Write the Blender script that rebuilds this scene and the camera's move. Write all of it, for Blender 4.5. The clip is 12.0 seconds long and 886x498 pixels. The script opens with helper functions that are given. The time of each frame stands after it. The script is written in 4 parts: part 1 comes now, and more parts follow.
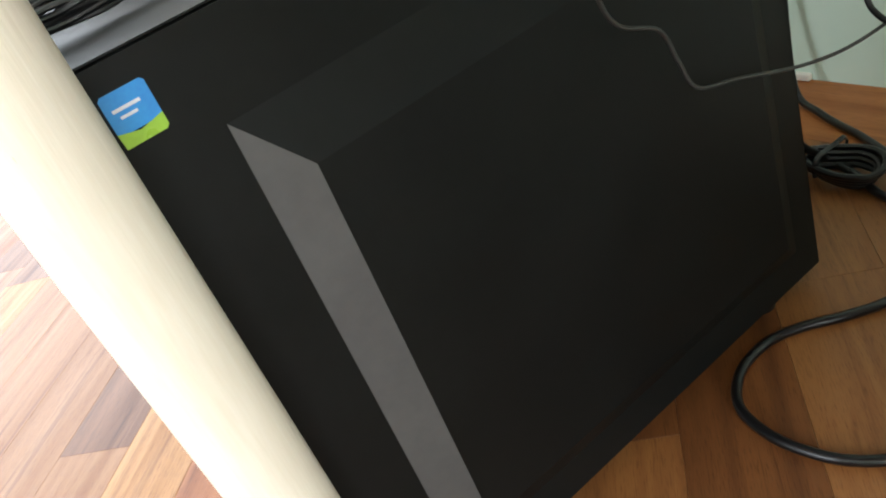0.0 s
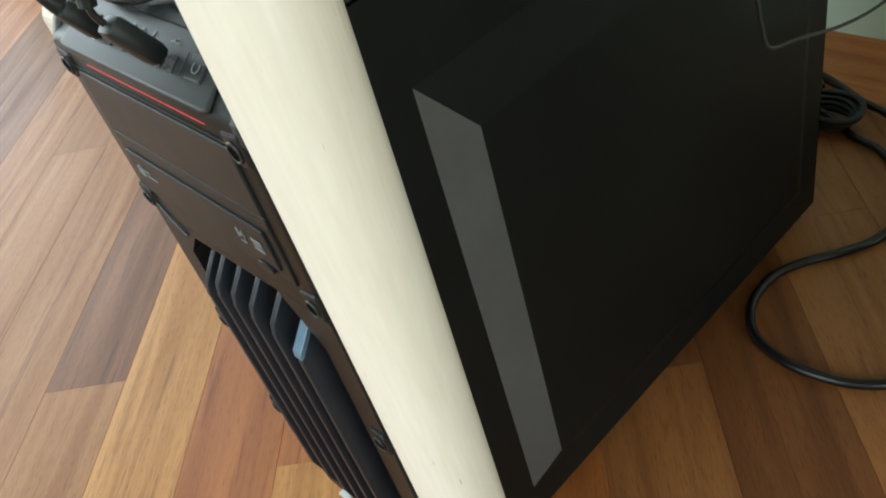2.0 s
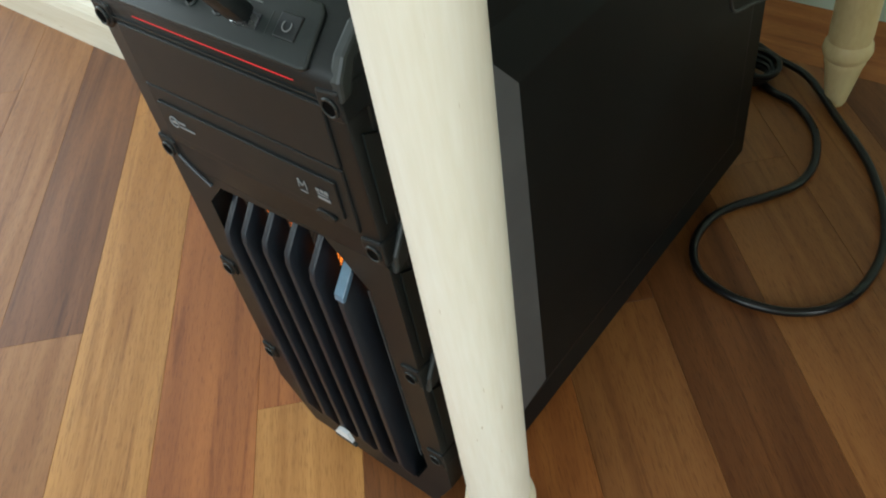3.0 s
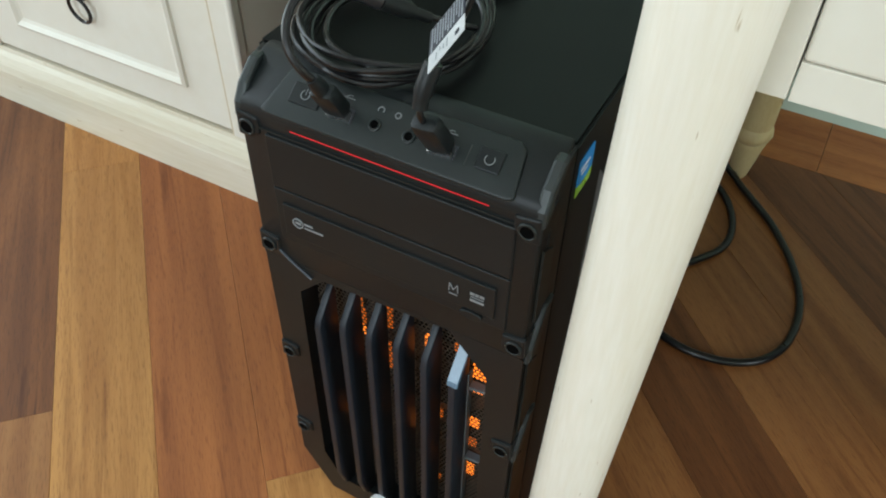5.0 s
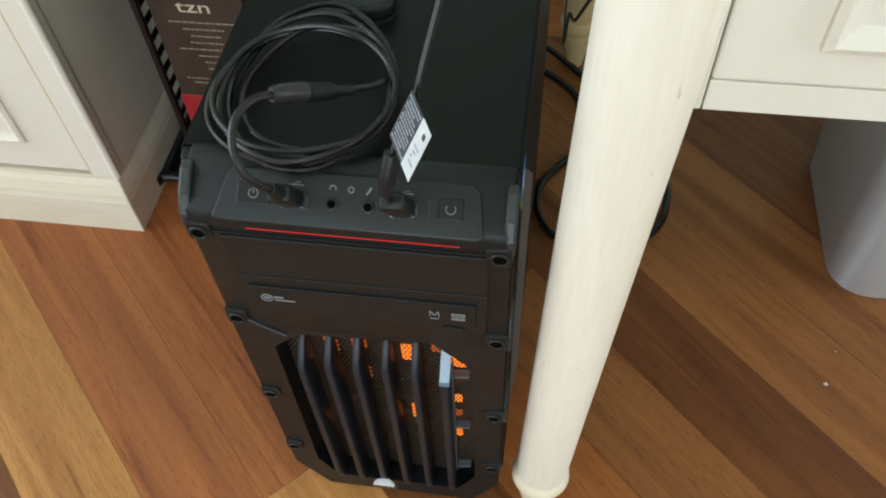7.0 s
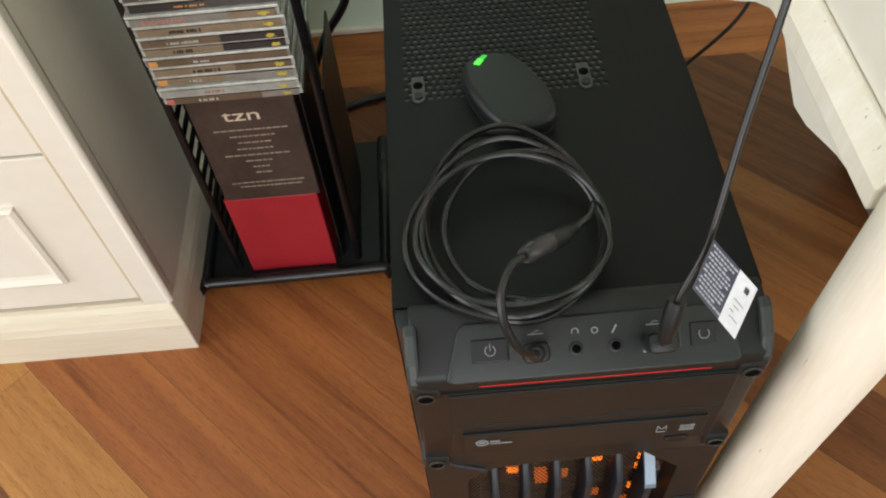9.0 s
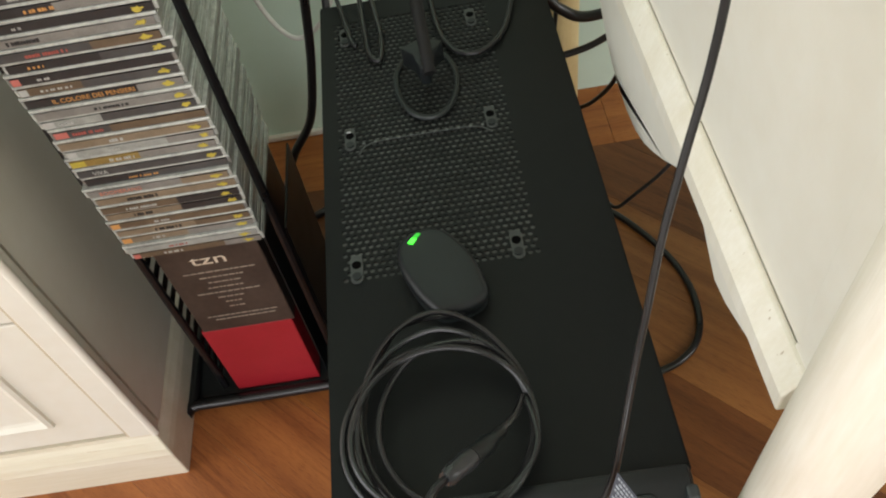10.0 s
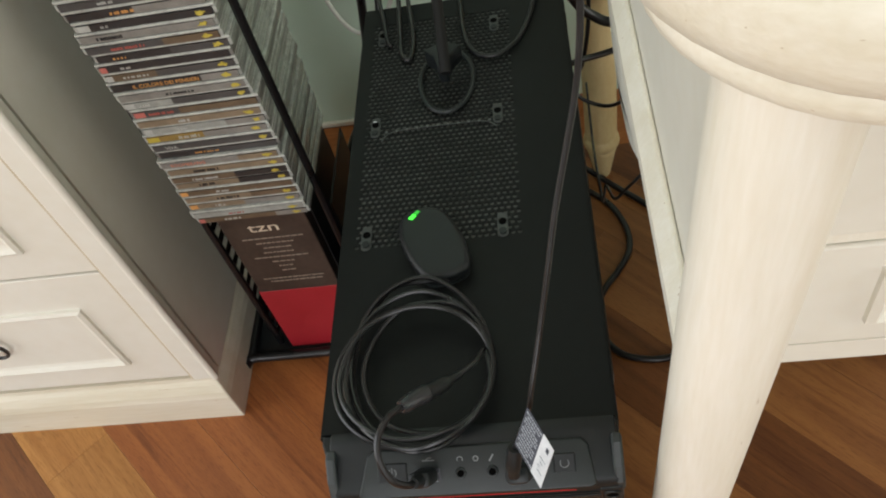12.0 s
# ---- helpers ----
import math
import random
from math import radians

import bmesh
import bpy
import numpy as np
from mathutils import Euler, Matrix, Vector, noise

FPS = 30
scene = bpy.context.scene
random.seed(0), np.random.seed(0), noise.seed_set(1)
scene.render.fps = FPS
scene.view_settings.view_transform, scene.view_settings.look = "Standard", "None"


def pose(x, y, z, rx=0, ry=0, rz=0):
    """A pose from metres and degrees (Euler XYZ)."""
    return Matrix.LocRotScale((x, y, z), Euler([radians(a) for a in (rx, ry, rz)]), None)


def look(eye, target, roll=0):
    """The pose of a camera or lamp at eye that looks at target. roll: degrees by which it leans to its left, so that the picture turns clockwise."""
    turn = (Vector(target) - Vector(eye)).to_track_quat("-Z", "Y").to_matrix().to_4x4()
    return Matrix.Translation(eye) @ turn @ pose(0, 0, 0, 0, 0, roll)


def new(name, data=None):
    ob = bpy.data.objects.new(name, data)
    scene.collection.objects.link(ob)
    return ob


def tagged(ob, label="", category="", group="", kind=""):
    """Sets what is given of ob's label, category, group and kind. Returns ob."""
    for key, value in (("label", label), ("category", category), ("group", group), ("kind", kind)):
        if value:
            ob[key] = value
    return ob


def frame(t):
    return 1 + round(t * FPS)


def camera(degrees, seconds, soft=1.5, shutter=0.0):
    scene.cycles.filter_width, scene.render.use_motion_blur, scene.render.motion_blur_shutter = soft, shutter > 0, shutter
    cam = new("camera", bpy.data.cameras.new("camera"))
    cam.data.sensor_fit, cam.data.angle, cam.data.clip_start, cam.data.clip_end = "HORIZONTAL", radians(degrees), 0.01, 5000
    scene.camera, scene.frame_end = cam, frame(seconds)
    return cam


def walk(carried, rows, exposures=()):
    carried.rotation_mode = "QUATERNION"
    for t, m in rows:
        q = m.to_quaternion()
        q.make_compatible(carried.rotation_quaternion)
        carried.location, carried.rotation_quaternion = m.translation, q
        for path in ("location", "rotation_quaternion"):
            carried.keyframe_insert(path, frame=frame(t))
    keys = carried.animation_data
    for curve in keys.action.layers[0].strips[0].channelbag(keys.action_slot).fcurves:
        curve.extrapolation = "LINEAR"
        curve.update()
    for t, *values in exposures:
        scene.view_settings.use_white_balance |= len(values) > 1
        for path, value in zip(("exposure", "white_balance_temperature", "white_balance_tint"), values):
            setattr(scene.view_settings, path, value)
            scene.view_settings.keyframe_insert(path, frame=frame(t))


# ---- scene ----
cam = camera(56.6, 12.0, soft=2.0)
EXPOSURES = [(0.0, 0.52, 6200, 9), (0.5, 0.27, 6300, 10), (1.0, 0.16, 6150, 3), (1.5, 0.09, 6100, -1), (2.0, -0.11, 6050, -1), (2.7, -0.32, 6050, -1), (4.5, -0.38, 5900, 0), (5.5, -0.36, 5900, 0), (6.0, -0.18, 5900, 0), (6.5, -0.33, 5950, 1), (8.5, -0.10, 6650, 11), (9.5, -0.10, 6700, 11), (10.5, -0.22, 6750, 12), (12.0, -0.43, 6600, 11)]
PATH = [
    (0, (0.564, -0.009, 0.498), (-0.994, 0.714, -0.527), -23.0),
    (0.5, (0.56, -0.021, 0.513), (-0.917, 0.71, -0.62), -21.3),
    (1, (0.54, -0.045, 0.526), (-0.856, 0.73, -0.678), -19.5),
    (1.5, (0.514, -0.077, 0.55), (-0.821, 0.733, -0.7), -18.4),
    (2, (0.474, -0.103, 0.568), (-0.809, 0.724, -0.724), -18.0),
    (2.5, (0.451, -0.14, 0.593), (-0.716, 0.725, -0.782), -16.2),
    (2.7, (0.446, -0.156, 0.599), (-0.652, 0.742, -0.81), -14.5),
    (4.3, (0.312, -0.248, 0.656), (-0.427, 0.929, -0.782), -0.8),
    (4.5, (0.301, -0.263, 0.664), (-0.381, 0.948, -0.774), 0.8),
    (5, (0.29, -0.275, 0.682), (-0.361, 0.968, -0.744), 1.3),
    (5.2, (0.285, -0.283, 0.695), (-0.345, 0.985, -0.717), 1.8),
    (5.5, (0.276, -0.271, 0.71), (-0.251, 0.863, -0.851), 2.5),
    (5.7, (0.277, -0.286, 0.717), (-0.204, 0.818, -0.881), 3.5),
    (6, (0.272, -0.299, 0.712), (-0.166, 0.783, -0.912), 3.5),
    (6.2, (0.264, -0.303, 0.730), (-0.178, 0.866, -0.829), 2.6),
    (6.5, (0.247, -0.283, 0.758), (-0.148, 0.921, -0.789), -0.6),
    (6.7, (0.232, -0.272, 0.763), (-0.087, 0.898, -0.828), -2.4),
    (8.3, (0.096, -0.22, 0.783), (0.087, 0.923, -0.859), -3.3),
    (8.5, (0.072, -0.213, 0.782), (0.063, 0.935, -0.855), -3.9),
    (9, (0.043, -0.191, 0.797), (0.02, 0.982, -0.823), -5.8),
    (9.5, (0.069, -0.151, 0.829), (0.033, 1.046, -0.772), -8.3),
    (10, (0.103, -0.127, 0.859), (0.044, 1.098, -0.72), -11.2),
    (10.5, (0.13, -0.13, 0.889), (0.021, 1.103, -0.681), -13.6),
    (11, (0.14, -0.162, 0.896), (-0.03, 1.067, -0.673), -14.8),
    (11.5, (0.184, -0.178, 0.909), (-0.054, 1.048, -0.653), -15.9),
    (12, (0.179, -0.192, 0.914), (-0.113, 1.02, -0.65), -16.5),
]
walk(cam, [(t, look(eye, target, roll)) for t, eye, target, roll in PATH], EXPOSURES)

# ---- light: daylight through the balcony door, a second window and an added east fill ----
world = bpy.data.worlds.new("world")
scene.world = world
world.use_nodes = True
sky = world.node_tree.nodes.new("ShaderNodeTexSky")
sky.sky_type, sky.sun_disc, sky.sun_elevation, sky.sun_rotation = "NISHITA", False, radians(40), radians(250)
bg = world.node_tree.nodes["Background"]
bg.inputs["Strength"].default_value = 0.1
world.node_tree.links.new(sky.outputs["Color"], bg.inputs["Color"])


def window_light(name, m, w, h, power, color):
    data = bpy.data.lights.new(name, "AREA")
    data.shape, data.size, data.size_y, data.energy, data.color = "RECTANGLE", w, h, power, color
    ob = new(name, data)
    ob.matrix_world = m
    return ob


ROOM = (-2.4, -2.6, 2.4, 0.80, 2.6)      # x0, y0, x1, y1, height
window_light("daylight_west", pose(-2.38, -0.55, 1.2, 0, -90, 0), 2.0, 2.15, 50, (0.94, 0.97, 1.0))
# Unseen east opening, added to brighten the right of the desk and tower.
window_light("fill_east", pose(2.38, -0.30, 1.335, 0, 90, 0), 1.84, 1.3, 50, (1.0, 0.97, 0.95))
window_light("daylight_south", pose(-0.12, -2.58, 1.35, 90, 0, 0), 1.8, 1.8, 59, (0.98, 0.98, 1.0))

# ---- materials ----


def material(name, color, rough=0.5, metal=0.0, second=None, scale=40.0, bump=0.0, bump_scale=300.0, stretch=(1, 1, 1),
             vary=0.0, emit=None, strength=0.0, coat=0.0, fine=0.35, spec=0.5, scuff=None, harsh=(0.35, 0.65)):
    """A surface with grain at two scales, and bump."""
    m = bpy.data.materials.new(name)
    m.use_nodes = True
    nt = m.node_tree
    n, k = nt.nodes, nt.links
    b = n["Principled BSDF"]
    b.inputs["Roughness"].default_value, b.inputs["Metallic"].default_value = rough, metal
    b.inputs["Coat Weight"].default_value = coat
    b.inputs["Specular IOR Level"].default_value = spec
    second = second or tuple(c * 0.8 for c in color)
    tc = n.new("ShaderNodeTexCoord")
    mp = n.new("ShaderNodeMapping")
    mp.inputs["Scale"].default_value = stretch
    k.new(tc.outputs["Object"], mp.inputs["Vector"])
    big, small = n.new("ShaderNodeTexNoise"), n.new("ShaderNodeTexNoise")
    big.inputs["Scale"].default_value, small.inputs["Scale"].default_value = scale, scale * 9
    big.inputs["Detail"].default_value, small.inputs["Detail"].default_value = 4, 3
    for t in (big, small):
        k.new(mp.outputs["Vector"], t.inputs["Vector"])
    add = n.new("ShaderNodeMix")
    add.inputs[0].default_value = fine
    k.new(big.outputs["Fac"], add.inputs[2])
    k.new(small.outputs["Fac"], add.inputs[3])
    ramp = n.new("ShaderNodeValToRGB")
    ramp.color_ramp.elements[0].position, ramp.color_ramp.elements[1].position = harsh
    ramp.color_ramp.elements[0].color, ramp.color_ramp.elements[1].color = (*second, 1), (*color, 1)
    k.new(add.outputs[0], ramp.inputs["Fac"])
    out = ramp.outputs["Color"]
    if scuff:
        m2, nz, cut, mix = n.new("ShaderNodeMapping"), n.new("ShaderNodeTexNoise"), n.new("ShaderNodeMapRange"), n.new("ShaderNodeMix")
        m2.inputs["Scale"].default_value = scuff[1]
        nz.inputs["Scale"].default_value, nz.inputs["Detail"].default_value = 1.0, 2
        cut.inputs["From Min"].default_value, cut.inputs["From Max"].default_value = scuff[2], scuff[2] + 0.03
        mix.data_type = "RGBA"
        k.new(tc.outputs["Object"], m2.inputs["Vector"])
        k.new(m2.outputs["Vector"], nz.inputs["Vector"])
        k.new(nz.outputs["Fac"], cut.inputs["Value"])
        k.new(cut.outputs["Result"], mix.inputs[0])
        k.new(out, mix.inputs[6])
        mix.inputs[7].default_value = (*scuff[0], 1)
        out = mix.outputs[2]
    if vary:
        info, hsv, mr = n.new("ShaderNodeObjectInfo"), n.new("ShaderNodeHueSaturation"), n.new("ShaderNodeMapRange")
        mr.inputs["To Min"].default_value, mr.inputs["To Max"].default_value = 1 - vary, 1 + vary
        k.new(info.outputs["Random"], mr.inputs["Value"])
        k.new(mr.outputs["Result"], hsv.inputs["Value"])
        k.new(out, hsv.inputs["Color"])
        out = hsv.outputs["Color"]
    k.new(out, b.inputs["Base Color"])
    rr = n.new("ShaderNodeMapRange")
    rr.inputs["To Min"].default_value, rr.inputs["To Max"].default_value = max(0.02, rough - 0.07), min(1, rough + 0.07)
    k.new(big.outputs["Fac"], rr.inputs["Value"])
    k.new(rr.outputs["Result"], b.inputs["Roughness"])
    if bump:
        t, bp = n.new("ShaderNodeTexNoise"), n.new("ShaderNodeBump")
        t.inputs["Scale"].default_value, t.inputs["Detail"].default_value = bump_scale, 3
        k.new(mp.outputs["Vector"], t.inputs["Vector"])
        bp.inputs["Strength"].default_value, bp.inputs["Distance"].default_value = bump, 0.001
        k.new(t.outputs["Fac"], bp.inputs["Height"])
        k.new(bp.outputs["Normal"], b.inputs["Normal"])
    if emit:
        b.inputs["Emission Color"].default_value, b.inputs["Emission Strength"].default_value = (*emit, 1), strength
    return m


CASE = material("case_steel", (0.0074, 0.0086, 0.0084), 0.47, second=(0.0052, 0.0062, 0.0060), scale=12, bump=0.12, bump_scale=1800, spec=0.15)
PLASTIC = material("black_plastic", (0.0088, 0.0112, 0.0120), 0.40, second=(0.0066, 0.0086, 0.0094), scale=30, bump=0.15, bump_scale=1500, spec=0.33)
PANELGREY = material("control_panel_plastic", (0.0135, 0.0180, 0.0180), 0.42, second=(0.0105, 0.0142, 0.0142), scale=25, bump=0.1, bump_scale=1500, spec=0.38)
SLAT = material("slat_plastic", (0.011, 0.016, 0.024), 0.44, second=(0.007, 0.010, 0.016), scale=25, spec=0.42)
RUBBER = material("cable_rubber", (0.007, 0.007, 0.008), 0.30, second=(0.0045, 0.0045, 0.0052), scale=60)
# Near-black stands in for the shade in holes and inside the case.
DARK = material("shade_black", (0.0016, 0.0016, 0.0016), 0.95, spec=0.05)
PRINT = material("grey_print", (0.23, 0.24, 0.25), 0.5)
METAL = material("bare_steel", (0.55, 0.56, 0.57), 0.28, metal=1.0, scale=80)
REDLED = material("red_led", (0.5, 0.01, 0.02), 0.4, emit=(1.0, 0.02, 0.04), strength=0.48)
ROD = material("black_rod", (0.006, 0.006, 0.006), 0.6, spec=0.3)
GREENLED = material("green_led", (0.05, 0.6, 0.05), 0.4, emit=(0.05, 1.0, 0.05), strength=2.2)
ORANGEGLOW = material("orange_glow", (0.6, 0.15, 0.01), 0.4, emit=(1.0, 0.22, 0.016), strength=3.0)
MESHMAT = material("front_mesh", (0.10, 0.08, 0.06), 0.5, metal=0.4)
CREAM = material("cream_paint", (0.84, 0.805, 0.715), 0.40, second=(0.76, 0.708, 0.588), scale=14, stretch=(3, 3, 0.25), bump=0.25, bump_scale=120, scuff=((0.46, 0.37, 0.25), (320, 320, 40), 0.728))
CREAMX = material("cream_paint_cross_grain", (0.77, 0.725, 0.61), 0.40, second=(0.67, 0.61, 0.47), scale=14, stretch=(0.25, 3, 3), bump=0.25, bump_scale=120, scuff=((0.46, 0.36, 0.22), (30, 300, 300), 0.735))
WHITE = material("white_lacquer", (0.78, 0.757, 0.680), 0.4, second=(0.735, 0.70, 0.605), scale=6, bump=0.12, bump_scale=160)
EDGE = material("groove_shade_tan", (0.60, 0.53, 0.39), 0.5, second=(0.52, 0.44, 0.30), scale=30)
# Rear legs only: the warm light on them is put into this yellow.
REARLIT = material("sunlit_leg_yellow", (0.80, 0.66, 0.36), 0.42, second=(0.70, 0.54, 0.27), scale=18, stretch=(2, 2, 0.6))
FOOTPAINT = material("cream_foot_paint", (0.80, 0.755, 0.61), 0.42, second=(0.72, 0.65, 0.47), scale=18, stretch=(2, 2, 0.6))
WALL = material("green_wall_paint", (0.68, 0.84, 0.72), 0.7, second=(0.64, 0.80, 0.68), scale=3, bump=0.2, bump_scale=200)
PLAINWALL = material("pale_wall_paint", (0.66, 0.66, 0.60), 0.8, second=(0.62, 0.62, 0.56), scale=3)
CEILING = material("ceiling_paint", (0.8, 0.8, 0.78), 0.8, scale=3)


def plank_material(name, light, dark):
    """Oiled hardwood lying along x: long figure, dark veins and fine pores, different on every board."""
    m = bpy.data.materials.new(name)
    m.use_nodes = True
    n, k = m.node_tree.nodes, m.node_tree.links
    b = n["Principled BSDF"]
    tc, info, off = n.new("ShaderNodeTexCoord"), n.new("ShaderNodeObjectInfo"), n.new("ShaderNodeVectorMath")
    shift = n.new("ShaderNodeMath")
    shift.operation, shift.inputs[1].default_value = "MULTIPLY", 37.0
    k.new(info.outputs["Random"], shift.inputs[0])
    k.new(tc.outputs["Object"], off.inputs[0])
    k.new(shift.outputs[0], off.inputs[1])

    def noise(stretch, detail, distortion, low, high):
        mp, t, r = n.new("ShaderNodeMapping"), n.new("ShaderNodeTexNoise"), n.new("ShaderNodeMapRange")
        mp.inputs["Scale"].default_value = stretch
        t.inputs["Scale"].default_value, t.inputs["Detail"].default_value, t.inputs["Distortion"].default_value = 1.0, detail, distortion
        r.inputs["From Min"].default_value, r.inputs["From Max"].default_value = low, high
        k.new(off.outputs[0], mp.inputs["Vector"])
        k.new(mp.outputs["Vector"], t.inputs["Vector"])
        k.new(t.outputs["Fac"], r.inputs["Value"])
        return r.outputs["Result"]

    def over(base, fac, tint, much):
        mix, amount = n.new("ShaderNodeMix"), n.new("ShaderNodeMath")
        amount.operation, amount.inputs[1].default_value = "MULTIPLY", much
        mix.data_type, mix.blend_type = "RGBA", "MULTIPLY"
        k.new(fac, amount.inputs[0])
        k.new(amount.outputs[0], mix.inputs[0])
        k.new(base, mix.inputs[6])
        mix.inputs[7].default_value = (*tint, 1)
        return mix.outputs[2]
    figure = noise((2.2, 42, 20), 5, 0.8, 0.33, 0.67)
    ramp = n.new("ShaderNodeValToRGB")
    ramp.color_ramp.elements[0].color, ramp.color_ramp.elements[1].color = (*dark, 1), (*light, 1)
    k.new(figure, ramp.inputs["Fac"])
    out = over(ramp.outputs["Color"], noise((3.0, 75, 40), 3, 1.2, 0.57, 0.72), (0.50, 0.40, 0.34), 0.75)
    pores = noise((75, 1100, 600), 2, 0.0, 0.52, 0.70)
    out = over(out, pores, (0.42, 0.34, 0.30), 0.55)
    hsv, mr = n.new("ShaderNodeHueSaturation"), n.new("ShaderNodeMapRange")
    mr.inputs["To Min"].default_value, mr.inputs["To Max"].default_value = 0.90, 1.12
    k.new(info.outputs["Random"], mr.inputs["Value"])
    k.new(mr.outputs["Result"], hsv.inputs["Value"])
    k.new(out, hsv.inputs["Color"])
    k.new(hsv.outputs["Color"], b.inputs["Base Color"])
    gloss, bump = n.new("ShaderNodeMapRange"), n.new("ShaderNodeBump")
    gloss.inputs["To Min"].default_value, gloss.inputs["To Max"].default_value = 0.47, 0.37
    k.new(figure, gloss.inputs["Value"])
    k.new(gloss.outputs["Result"], b.inputs["Roughness"])
    b.inputs["Specular IOR Level"].default_value = 0.36
    bump.inputs["Strength"].default_value, bump.inputs["Distance"].default_value, bump.invert = 0.10, 0.0006, True
    k.new(pores, bump.inputs["Height"])
    k.new(bump.outputs["Normal"], b.inputs["Normal"])
    return m


PLANKS = {"honey": plank_material("honey_plank", (0.470, 0.231, 0.0692), (0.327, 0.142, 0.0381)),
          "tan": plank_material("tan_plank", (0.351, 0.160, 0.0543), (0.253, 0.104, 0.0338)),
          "brown": plank_material("brown_plank", (0.261, 0.103, 0.0291), (0.154, 0.053, 0.0156)),
          "dark": plank_material("dark_plank", (0.189, 0.072, 0.0225), (0.107, 0.037, 0.0117)),
          "amber": plank_material("amber_plank", (0.300, 0.126, 0.0390), (0.205, 0.078, 0.0240)),
          "russet": plank_material("russet_plank", (0.355, 0.126, 0.0370), (0.235, 0.076, 0.0220)),
          "red": plank_material("reddish_plank", (0.383, 0.140, 0.0362), (0.265, 0.086, 0.0216))}

# ---- building blocks ----
ORIGIN = {}


def thing(name, at, label, category, group="", kind=""):
    """An Empty at the base of a thing, whose parts are built in world coordinates."""
    ob = new(name)
    ob.empty_display_size = 0.02
    ob.location = at
    ORIGIN[ob.name] = Vector(at)
    return tagged(ob, label, category, group, kind)


def part(name, bm, mat, parent=None, label="", smooth=False):
    """Links a bmesh as one mesh object under a thing or under a part."""
    org = ORIGIN[parent.name] if parent else Vector((0, 0, 0))
    bmesh.ops.translate(bm, verts=bm.verts, vec=-org)
    me = bpy.data.meshes.new(name)
    bmesh.ops.recalc_face_normals(bm, faces=bm.faces)
    bm.to_mesh(me)
    bm.free()
    me.materials.append(mat)
    if smooth:
        me.shade_smooth()
        me.set_sharp_from_angle(angle=radians(38))
    ob = new(name, me)
    if parent:
        ob.parent = parent
        ORIGIN[ob.name] = org
    return tagged(ob, label)


def box(x0, y0, z0, x1, y1, z1, bev=0.0, seg=2, into=None):
    bm = bmesh.new()
    bmesh.ops.create_cube(bm, size=1)
    for v in bm.verts:
        v.co = Vector(((x0 + x1) / 2 + v.co.x * (x1 - x0), (y0 + y1) / 2 + v.co.y * (y1 - y0), (z0 + z1) / 2 + v.co.z * (z1 - z0)))
    if bev:
        bmesh.ops.bevel(bm, geom=bm.edges[:], offset=bev, segments=seg, affect="EDGES", profile=0.5)
    return joined(into, bm) if into else bm


def joined(a, b):
    """Adds b's faces to a."""
    me = bpy.data.meshes.new("tmp")
    b.to_mesh(me)
    b.free()
    a.from_mesh(me)
    bpy.data.meshes.remove(me)
    return a


def lathe(profile, cx=0.0, cy=0.0, seg=40):
    """Turned about a vertical axis: (radius, height) from bottom to top."""
    bm = bmesh.new()
    rings = []
    for r, z in profile:
        rings.append([bm.verts.new((cx + r * math.cos(2 * math.pi * i / seg), cy + r * math.sin(2 * math.pi * i / seg), z)) for i in range(seg)])
    for a, b in zip(rings, rings[1:]):
        for i in range(seg):
            bm.faces.new((a[i], a[(i + 1) % seg], b[(i + 1) % seg], b[i]))
    bm.faces.new(rings[0][::-1])
    bm.faces.new(rings[-1])
    return bm


def prism(outline, axis, a, b, bev=0.0, seg=2):
    """An outline of two coordinates pushed along an axis from a to b. x: (y, z); y: (x, z); z: (x, y)."""
    bm = bmesh.new()

    def at(p, w):
        return {"x": (w, p[0], p[1]), "y": (p[0], w, p[1]), "z": (p[0], p[1], w)}[axis]
    lo, hi = [bm.verts.new(at(p, a)) for p in outline], [bm.verts.new(at(p, b)) for p in outline]
    bm.faces.new(lo[::-1])
    bm.faces.new(hi)
    n = len(outline)
    for i in range(n):
        bm.faces.new((lo[i], lo[(i + 1) % n], hi[(i + 1) % n], hi[i]))
    bmesh.ops.recalc_face_normals(bm, faces=bm.faces)
    if bev:
        sharp = [e for e in bm.edges if e.calc_face_angle(0) > radians(30)]
        bmesh.ops.bevel(bm, geom=sharp, offset=bev, segments=seg, affect="EDGES", profile=0.5)
    return bm


def spline(points, steps=8, closed=False):
    """A smooth run through the points."""
    p = [Vector(q) for q in points]
    n, out = len(p), []
    for i in range(n if closed else n - 1):
        a, b, c, d = (p[(i + j) % n] if closed else p[min(max(i + j, 0), n - 1)] for j in (-1, 0, 1, 2))
        for s in range(steps):
            t = s / steps
            out.append(0.5 * (2 * b + (c - a) * t + (2 * a - 5 * b + 4 * c - d) * t ** 2 + (3 * b - a - 3 * c + d) * t ** 3))
    return out if closed else out + [p[-1]]


